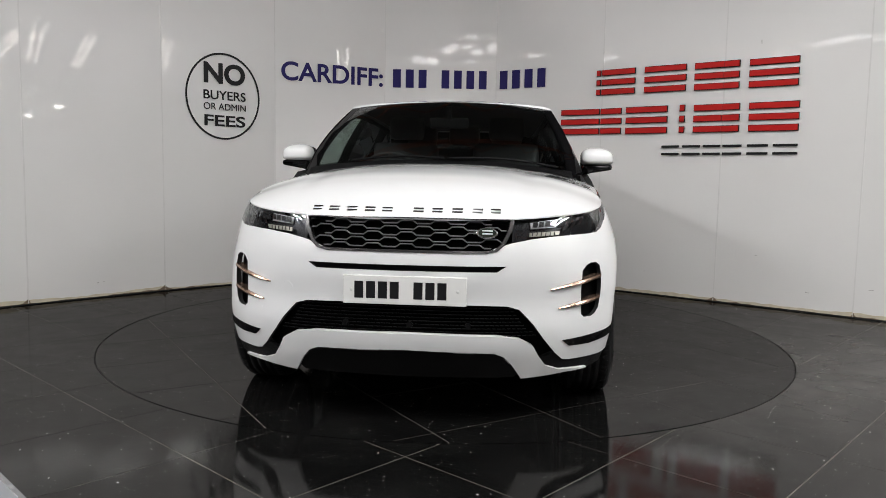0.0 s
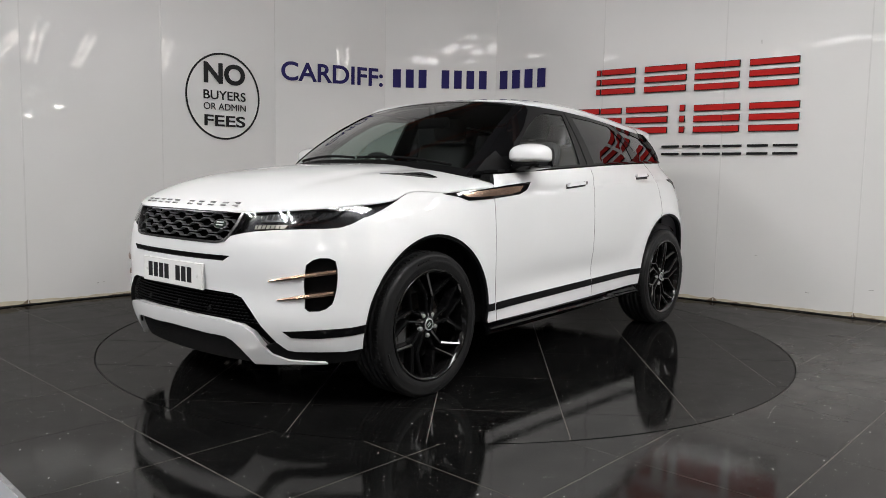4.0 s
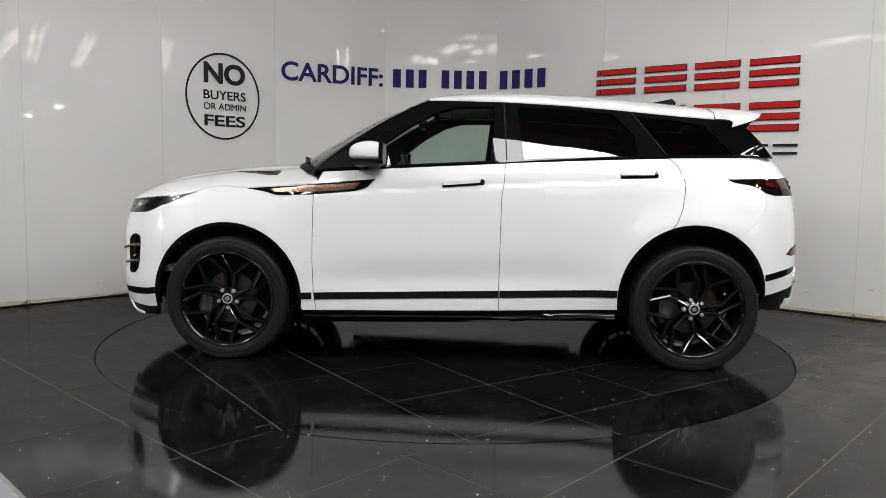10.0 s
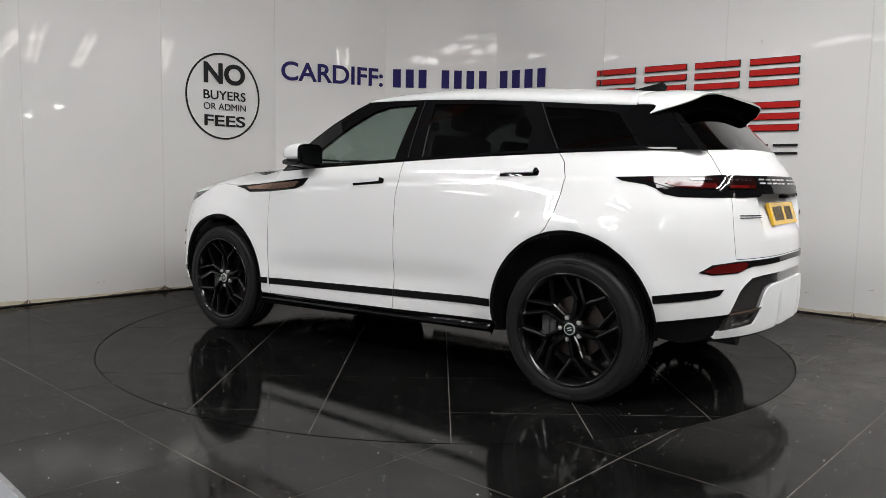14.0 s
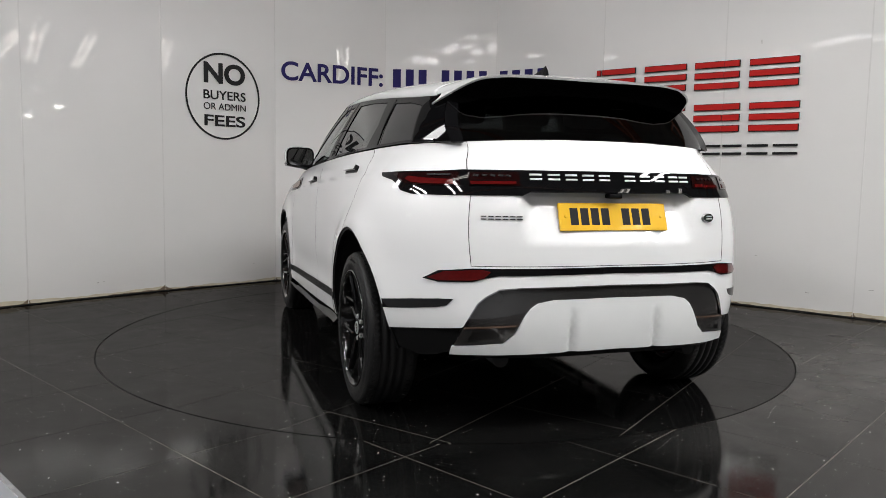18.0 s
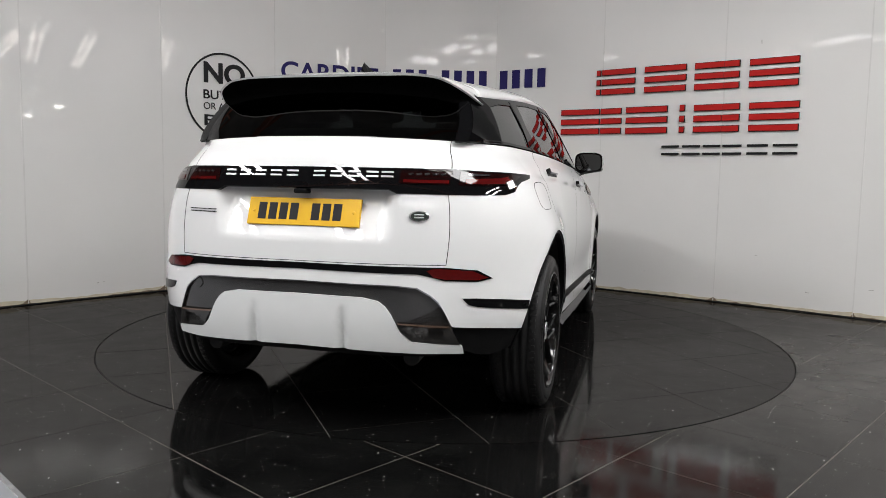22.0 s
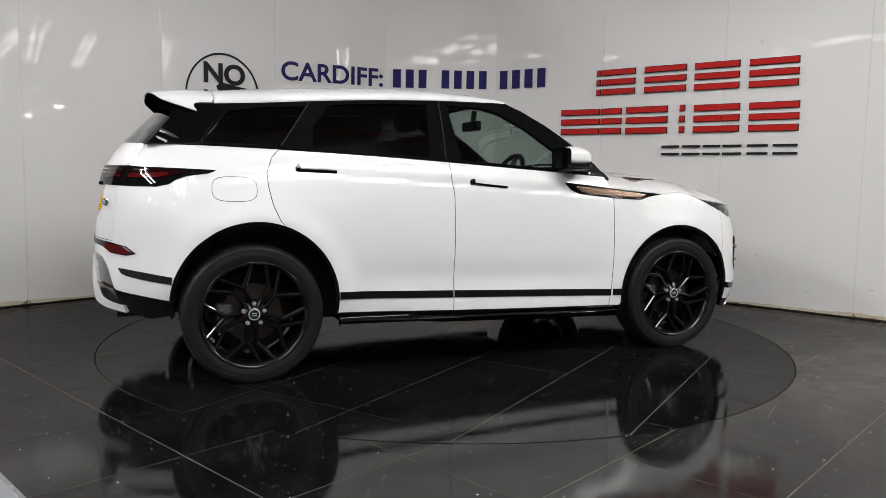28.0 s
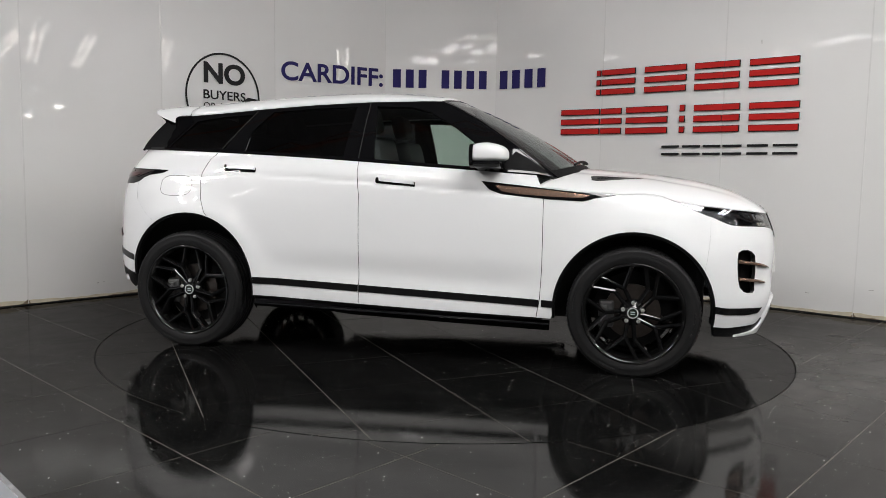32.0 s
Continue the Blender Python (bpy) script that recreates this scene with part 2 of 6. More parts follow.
def in_poly(P, poly):
    x, y = P[:, 0], P[:, 1]
    inside = np.zeros(len(P), bool)
    a = np.asarray(poly)
    b = np.roll(a, -1, axis=0)
    for (x0, y0), (x1, y1) in zip(a, b):
        if y0 == y1:
            continue
        c = ((y0 > y) != (y1 > y)) & (x < (x1 - x0) * (y - y0) / (y1 - y0) + x0)
        inside ^= c
    return inside


def dense(poly, res):
    out = []
    for i in range(len(poly)):
        a, b = np.array(poly[i], float), np.array(poly[(i + 1) % len(poly)], float)
        n = max(1, int(math.ceil(np.hypot(*(b - a)) / res)))
        out += [a + (b - a) * k / n for k in range(n)]
    return np.array(out)


def inset(P, g):
    """Moves a closed outline inwards by g."""
    if not g:
        return P
    a, b = np.roll(P, 1, axis=0), np.roll(P, -1, axis=0)
    area = 0.5 * np.sum(P[:, 0] * b[:, 1] - b[:, 0] * P[:, 1])
    e = b - a
    n = np.stack([-e[:, 1], e[:, 0]], 1)
    n /= np.maximum(np.hypot(n[:, 0], n[:, 1]), 1e-9)[:, None]
    return P + n * g * (1 if area > 0 else -1)


def shell(name, poly, fn, material, parent, label="", holes=(), res=0.03, off=0.0, depth=0.012, gap=0.0, sign=1):
    """A panel cut to an outline in the two coordinates of a surface fn(p, q) -> points; turned-in edges give it depth."""
    from mathutils.geometry import delaunay_2d_cdt
    outer = inset(dense(poly, res), gap)
    loops = [outer] + [dense(h, res * 0.7) for h in holes]
    lo, hi = outer.min(0), outer.max(0)
    gx, gy = np.meshgrid(np.arange(lo[0] + res * 0.5, hi[0], res), np.arange(lo[1] + res * 0.5, hi[1], res))
    gx[1::2] += res * 0.5
    G = np.stack([gx.ravel(), gy.ravel()], 1)
    keep = in_poly(G, outer)
    for h in loops[1:]:
        keep &= ~in_poly(G, h)
    G = G[keep]
    B = np.concatenate(loops)
    if len(G):
        d = np.min(np.hypot(G[:, None, 0] - B[None, :, 0], G[:, None, 1] - B[None, :, 1]), axis=1)
        G = G[d > res * 0.45]
    V, E = [], []
    for L in loops:
        s = len(V)
        V += [Vector(p) for p in L]
        E += [(s + i, s + (i + 1) % len(L)) for i in range(len(L))]
    V += [Vector(p) for p in G]
    vs, _, fs, *_ = delaunay_2d_cdt(V, E, [], 0, 1e-6)
    P = np.array([(v.x, v.y) for v in vs])
    F = np.array([list(f) for f in fs])
    C = P[F].mean(1)
    keep = in_poly(C, outer)
    for h in loops[1:]:
        keep &= ~in_poly(C, h)
    F = F[keep]
    h = 1e-3
    X = fn(P[:, 0], P[:, 1])
    N = np.cross(fn(P[:, 0] + h, P[:, 1]) - fn(P[:, 0] - h, P[:, 1]), fn(P[:, 0], P[:, 1] + h) - fn(P[:, 0], P[:, 1] - h)) * sign
    N /= np.maximum(np.linalg.norm(N, axis=1), 1e-12)[:, None]
    X = X + N * off
    if sign < 0:
        F = F[:, ::-1]
    cnt = {}
    for f in F:
        for i in range(3):
            a, b = int(f[i]), int(f[(i + 1) % 3])
            cnt[(a, b)] = 1
    rim = [e for e in cnt if (e[1], e[0]) not in cnt]
    verts, norms, faces = X.tolist(), N.tolist(), [tuple(map(int, f)) for f in F]
    if depth:
        idx = {}

        def rimvert(i, t):
            if i not in idx:
                s = np.cross(t, N[i])
                s /= max(np.linalg.norm(s), 1e-9)
                idx[i] = (len(verts), len(verts) + 1)
                verts.append(X[i].tolist())
                verts.append((X[i] - N[i] * depth).tolist())
                norms.append(s.tolist())
                norms.append(s.tolist())
            return idx[i]
        for a, b in rim:
            t = X[b] - X[a]
            a0, a1 = rimvert(a, t)
            b0, b1 = rimvert(b, t)
            faces.append((a0, a1, b1, b0))
    me = bpy.data.meshes.new(name)
    me.from_pydata(verts, [], faces)
    me.polygons.foreach_set("use_smooth", [True] * len(me.polygons))
    me.normals_split_custom_set_from_vertices(norms)
    ob = link(name, me, material, parent, label)
    if gap > 0 and material is PAINT and depth:
        # the turned-in edges of a painted panel are coloured dark for the shade in the shut line
        me.materials.append(DARK)
        for i in range(len(F), len(me.polygons)):
            me.polygons[i].material_index = 1
    return ob


# ---- the hall: floor, turntable, panelled curved wall, roof ----
R_TABLE = 2.236
TILE = 0.595


def clip_tile(cs, inside):
    """Tile outline(s) cut by the turntable's circle."""
    r = R_TABLE - 0.0045 if inside else R_TABLE + 0.0045
    P = dense(cs, 0.02)
    k = np.hypot(P[:, 0], P[:, 1]) < r
    if not inside:
        k = ~k
    if k.all():
        return [cs]
    if not k.any():
        return []
    s = int(np.argmin(k))
    P, k = np.roll(P, -s, axis=0), np.roll(k, -s)
    runs, cur = [], []
    for p, kk in zip(P, k):
        if kk:
            cur.append(p)
        elif cur:
            runs.append(cur)
            cur = []
    if cur:
        runs.append(cur)

    def arc(a, b):
        t0, t1 = math.atan2(a[1], a[0]), math.atan2(b[1], b[0])
        d = (t1 - t0 + math.pi) % (2 * math.pi) - math.pi
        n = max(2, int(abs(d) / 0.02))
        return [np.array((r * math.cos(t0 + d * i / n), r * math.sin(t0 + d * i / n))) for i in range(n + 1)]

    def thin(run):
        out = [run[0]]
        for i in range(1, len(run) - 1):
            a, b = run[i] - run[i - 1], run[i + 1] - run[i]
            if abs(a[0] * b[1] - a[1] * b[0]) > 1e-7:
                out.append(run[i])
        return out + ([run[-1]] if len(run) > 1 else [])
    polys = []
    if inside:
        poly = []
        for i, run in enumerate(runs):
            poly += thin(run) + arc(run[-1], runs[(i + 1) % len(runs)][0])
        polys.append(poly)
    else:
        for run in runs:
            polys.append(thin(run) + arc(run[-1], run[0]))
    return polys


def lay_tiles(parent, angle, c1, c2, reach, inside, ymin=-99.0, ymax=99.0, beyond=0.0):
    e1 = np.array((math.cos(radians(angle)), math.sin(radians(angle))))
    e2 = np.array((-e1[1], e1[0]))
    g = 0.0021
    rng = random.Random(5)
    rest = bmesh.new() if beyond else None
    for i in range(-26, 27):
        for j in range(-26, 27):
            a0, b0 = c1 + i * TILE, c2 + j * TILE
            mid = e1 * (a0 + TILE / 2) + e2 * (b0 + TILE / 2)
            far = np.hypot(*mid)
            if (far > reach and not reach < far < beyond) or (far <= reach and beyond) or not ymin < mid[1] < ymax:
                continue
            cs = [e1 * (a0 + s * TILE + (g if s == 0 else -g)) + e2 * (b0 + t * TILE + (g if t == 0 else -g)) for s, t in ((0, 0), (1, 0), (1, 1), (0, 1))]
            for poly in clip_tile(cs, inside):
                if len(poly) < 3:
                    continue
                bm = rest if beyond else bmesh.new()
                top = rng.uniform(-0.0003, 0.0003)
                prism(bm, poly, 0.008 + top, Matrix.Translation((0, 0, -0.008)))
                if beyond:
                    continue
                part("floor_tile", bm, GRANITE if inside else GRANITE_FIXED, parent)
    if beyond:
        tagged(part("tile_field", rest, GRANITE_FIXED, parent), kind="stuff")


def build_floor():
    bm = bmesh.new()
    n = 256
    inner = [bm.verts.new(((R_TABLE + 0.0055) * math.cos(2 * math.pi * k / n), (R_TABLE + 0.0055) * math.sin(2 * math.pi * k / n), -0.0012)) for k in range(n)]
    outer = []
    for k in range(n):
        c, s = math.cos(2 * math.pi * k / n), math.sin(2 * math.pi * k / n)
        f = 22.0 / max(abs(c), abs(s))
        outer.append(bm.verts.new((f * c, f * s, -0.0012)))
    deep = [bm.verts.new(((R_TABLE + 0.0055) * math.cos(2 * math.pi * k / n), (R_TABLE + 0.0055) * math.sin(2 * math.pi * k / n), -0.05)) for k in range(n)]
    for k in range(n):
        q = (k + 1) % n
        bm.faces.new((inner[k], outer[k], outer[q], inner[q]))
        bm.faces.new((deep[k], inner[k], inner[q], deep[q]))
    bm.faces.new(deep)
    floor = part("floor", bm, GROUT)
    tagged(floor, "polished black granite tile floor with pale grout and white flecks", "floor", kind="structure")
    lay_tiles(floor, 47.5, -1.857 - 6 * TILE, -1.505 - 2 * TILE, 6.0, False, -6.3, 3.4)
    lay_tiles(floor, 47.5, -1.857 - 6 * TILE, -1.505 - 2 * TILE, 6.0, False, -14.0, 3.4, 13.0)
    # the tiled area ends at a pale strip, beyond it lies plain grey floor
    m = pose(-1.475, -2.715, 0, 0, 0, -44.3)
    bm = bmesh.new()
    box(bm, -9.0, 14.0, -0.019, 0.0, -0.004, 0.0055, 0.0015, m)
    part("edge_strip", bm, SATIN, floor, "bright metal strip along the end of the tiles")
    bm = bmesh.new()
    box(bm, -9.0, 14.0, -16.0, -0.019, -0.004, 0.0045, 0.0, m)
    part("concrete", bm, CONCRETE, floor, "plain grey floor outside the tiles")
    return floor


def build_turntable():
    bm = bmesh.new()
    n = 256
    lathe(bm, [(0.001, -0.0012), (R_TABLE - 0.012, -0.0012), (R_TABLE - 0.012, -0.03)], n, "Z")
    table = part("turntable", bm, GROUT)
    tagged(table, "round turntable tiled in black granite flush with the floor", "turntable")
    # shade of the open gap put into the colour of a sunken ring
    bm = bmesh.new()
    lathe(bm, [(R_TABLE - 0.012, -0.03), (R_TABLE - 0.012, -0.014), (R_TABLE + 0.005, -0.014), (R_TABLE + 0.005, -0.03)], n, "Z")
    part("rim_ring", bm, DARK, table, "dark sunken ring for the shadow gap round the edge")
    bm = bmesh.new()
    lathe(bm, [(R_TABLE - 0.0044, -0.013), (R_TABLE - 0.0036, -0.013), (R_TABLE - 0.0036, -0.004), (R_TABLE - 0.0044, -0.004)], n, "Z")
    part("edge_band", bm, EDGEBAND, table, "pale worn edge of the turning tiles")
    lay_tiles(table, 37.0, TABLE_C1, TABLE_C2, 2.7, True)
    return table


OX, OY = -0.1006, 0.0193
TABLE_C1, TABLE_C2 = -0.008, 0.044

SEAMS = [(-4.07, -.16), (-3.35, .73), (-2.57, 1.58), (-1.74, 2.37), (-.686, 2.86), (.497, 2.90), (1.5, 2.25), (2.43, 1.54), (3.31, .83), (4.2, .1)]
WALL_H = 3.6


def wall_pose(i, s, z, proud=0.0):
    """On panel i of the curved wall, s metres along it and z up: x runs along the wall, y up, z out of the wall to the hall."""
    a, b = Vector(SEAMS[i]), Vector(SEAMS[i + 1])
    e = (b - a).normalized()
    n = Vector((e.y, -e.x))
    p = a + e * s + n * proud
    return Matrix(((e.x, 0, n.x, p.x), (e.y, 0, n.y, p.y), (0, 1, 0, z), (0, 0, 0, 1)))


def build_wall():
    wall = tagged(new("wall_curved"), "curved showroom wall of glossy white panels with sealed joints", "wall", kind="structure")
    rng = random.Random(3)
    for i in range(len(SEAMS) - 1):
        L = (Vector(SEAMS[i + 1]) - Vector(SEAMS[i])).length
        bm = bmesh.new()
        nx, nz = 10, 24
        bow = rng.uniform(-0.004, 0.004)
        front = []
        m = wall_pose(i, 0, 0)
        for a in range(nx + 1):
            s = 0.003 + (L - 0.006) * a / nx
            col = []
            for c in range(nz + 1):
                z = 0.012 + (WALL_H - 0.012) * c / nz
                w = bow * (1 - (2 * a / nx - 1) ** 2) + 0.0025 * noise.noise((i * 7 + s * 1.3, z * 0.9, 0.0))
                col.append(bm.verts.new(m @ Vector((s, z, w))))
            front.append(col)
        for a in range(nx):
            for c in range(nz):
                bm.faces.new((front[a][c], front[a + 1][c], front[a + 1][c + 1], front[a][c + 1]))
        box(bm, 0.003, L - 0.003, 0.012, WALL_H, -0.05, -0.008, 0.0, m)
        part("wall_panel", bm, WALL, wall, smooth=True)
        if i:
            bm = bmesh.new()
            box(bm, -0.0055, 0.0055, 0.0, WALL_H, -0.03, 0.0018, 0.0015, m)
            part("joint_strip", bm, SEAL, wall, "white sealed joint strip between panels")
        bm = bmesh.new()
        box(bm, 0.0, L, 0.0, 0.011, -0.03, 0.003, 0.001, m)
        part("floor_gap", bm, DARK, wall, "dark gap under the wall panel")
        # uneven smeared sealant and dirt above it
        for name, mt, amp, top, out, seed in (("skirting_seal", TAN, 0.02, 0.036, 0.0016, 0.0), ("skirting_stain", GRIME, 0.016, 0.016, 0.0026, 40.0)):
            bm = bmesh.new()
            rows = []
            for a in range(int(L / 0.012) + 1):
                s = min(L - 0.001, 0.001 + a * 0.012)
                h = top + amp * (noise.noise((i * 3.1 + s * 2.2, seed, 0.5)) + 0.5 * noise.noise((i * 5.7 + s * 13.0, seed + 3, 0.2)))
                h = max(0.0125, h + (0.03 * math.exp(-min(s, L - s) / 0.02) if mt is GRIME else 0.0))
                rows.append([bm.verts.new(m @ Vector((s, z, w))) for z, w in ((0.010, 0.0), (0.010, out + 0.004), (h - 0.002, out), (h, 0.0))])
            for a, b in zip(rows, rows[1:]):
                for c in range(3):
                    bm.faces.new((a[c], b[c], b[c + 1], a[c + 1]))
            part(name, bm, mt, wall, "yellowed sealant smeared along the floor" if mt is TAN else "brown dirt along the floor joint")
    # scuffs and nicks in the panels
    for i, s, z, w, h, tilt in ((1, 0.55, 0.13, 0.012, 0.006, 5), (1, 0.60, 0.135, 0.008, 0.004, 0), (7, 0.78, 0.17, 0.03, 0.004, -8), (8, 0.12, 0.24, 0.035, 0.004, 6), (7, 0.30, 2.28, 0.006, 0.035, 4), (7, 0.36, 1.98, 0.006, 0.012, 0),
                                (6, 0.5, 0.22, 0.02, 0.003, 12), (2, 0.9, 0.19, 0.014, 0.004, -4), (7, 0.35, 0.45, 0.02, 0.004, -15), (8, 0.5, 0.6, 0.02, 0.003, 30), (0, 0.7, 0.3, 0.02, 0.004, 20)):
        bm = bmesh.new()
        box(bm, -w / 2, w / 2, -h / 2, h / 2, -0.002, 0.0045, 0.0, wall_pose(i, s, z) @ Matrix.Rotation(radians(tilt), 4, "Z"))
        part("scuff", bm, SCUFF, wall, "small dark scuff")
    return wall


def build_hall():
    W, Y0, Y1 = 21.0, -20.0, 6.0
    bm = bmesh.new()
    box(bm, -W, W, Y0, Y1, HALL_Z + 0.1, HALL_Z + 0.2)
    tagged(part("ceiling", bm, ROOFDARK), "dark sheet roof of the hall", "ceiling", kind="structure")
    for nm, a in (("wall_west", (-W - 0.2, -W, Y0, Y1)), ("wall_east", (W, W + 0.2, Y0, Y1)), ("wall_back", (-W, W, Y1, Y1 + 0.2)), ("wall_front", (-W, W, Y0 - 0.2, Y0))):
        bm = bmesh.new()
        box(bm, *a, -0.05, HALL_Z + 0.1)
        tagged(part(nm, bm, HALLWALL), "plain painted hall wall", "wall", kind="structure")
    for y in (-15.0, -12.6, -10.2, -7.8, -2.6, -0.6, 1.5, 4.5):
        bm = bmesh.new()
        box(bm, -W, W, y - 0.06, y + 0.06, HALL_Z - 0.75, HALL_Z - 0.63)
        for k in range(-15, 15):
            a, b = Vector((k * 1.2, y, HALL_Z - 0.69)), Vector((k * 1.2 + 0.6, y, HALL_Z + 0.05))
            tube(bm, [a, b], 0.035, 6)
            tube(bm, [b, b + Vector((0.6, 0, -0.74))], 0.035, 6)
        tagged(part("roof_truss", bm, TRUSS), "rust-red steel roof truss under the sheet roof", "truss", group="roof trusses")
    for x, y, rz, long in ((8.66, -8.3, -48, 7.0), (11.2, -5.7, -26, 6.3), (11.5, -4.5, -25.5, 6.3), (1.6, -4.6, 20, 1.5), (-2.2, -4.7, -15, 1.5), (-9.0, -7.0, 30, 3.0), (4.2, -9.4, 0, 1.5), (-5.5, -9.0, 0, 3.0), (-5.5, -11.4, 0, 3.0), (6.0, -10.8, 0, 1.5), (6.0, -13.2, 0, 1.5)):
        lamp = new("tube_light")
        lamp.matrix_world = pose(x, y, HALL_Z - (0.8 if -5 < y and abs(x) < 4 else 1.4), 0, 0, rz)
        tagged(lamp, "long twin fluorescent tube light hung from the roof" if long > 2 else "short twin fluorescent tube light hung from the roof", "lamp", group="tube lights")
        h = long / 2
        bm = bmesh.new()
        box(bm, -h, h, -0.15, 0.15, 0.045, 0.11, 0.01)
        part("housing", bm, SEAL, lamp)
        for hx in (-h * 0.7, h * 0.7):
            bm = bmesh.new()
            tube(bm, [(hx, 0, 0.10), (hx, 0, HALL_Z + 0.12 - lamp.matrix_world.translation.z)], 0.006, 6)
            part("hanger", bm, DARK, lamp)
        for dy in (-0.1, 0.1):
            bm = bmesh.new()
            tube(bm, [(-h + 0.03, dy, 0), (h - 0.03, dy, 0)], 0.026, 8)
            part("tube", bm, TUBE, lamp)
    for x, y, z, size in ((10.83, -4.97, 2.75, 1.6), (13.68, -6.93, 2.75, 1.4), (8.35, -8.75, 2.75, 1.5), (6.61, -7.97, 2.75, 0.7), (-6.0, -8.0, 2.8, 1.0)):
        lamp = new("bay_light")
        lamp.matrix_world = pose(x, y, z)
        tagged(lamp, "large round bay light hung under the roof" if size > 1.2 else "small round bay light hung under the roof", "lamp", group="bay lights")
        bm = bmesh.new()
        lathe(bm, [(.03 * size, .18 * size), (.05 * size, .12 * size), (.13 * size, .02 * size), (.135 * size, 0.0)], 24, "Z")
        part("shade", bm, SATIN, lamp, smooth=True)
        bm = bmesh.new()
        bmesh.ops.create_uvsphere(bm, u_segments=16, v_segments=8, radius=0.06 * size)
        part("bulb", bm, BULB, lamp, smooth=True)
        bm = bmesh.new()
        tube(bm, [(0, 0, .16 * size), (0, 0, HALL_Z - z + 0.1)], 0.01, 6)
        part("cord", bm, DARK, lamp)


def text_mesh(name, body, m, height, width, material, parent, thick=0.003, bold=0.0):
    """Letters of the built-in font, scaled to a height of capitals and a width, on the plane of m."""
    cu = bpy.data.curves.new(name, "FONT")
    cu.body, cu.extrude, cu.offset = body, 0.01, bold
    ob = new(name, cu)
    me = bpy.data.meshes.new_from_object(ob.evaluated_get(bpy.context.evaluated_depsgraph_get()))
    bpy.data.objects.remove(ob)
    co = np.empty(len(me.vertices) * 3)
    me.vertices.foreach_get("co", co)
    co = co.reshape(-1, 3)
    lo, hi = co.min(0), co.max(0)
    co = (co - lo) / (hi - lo) * np.array((width, height, thick))
    M = np.array(m)
    co = co @ M[:3, :3].T + M[:3, 3]
    me.vertices.foreach_set("co", co.ravel())
    me.update()
    me.materials.clear()
    return link(name, me, material, parent)


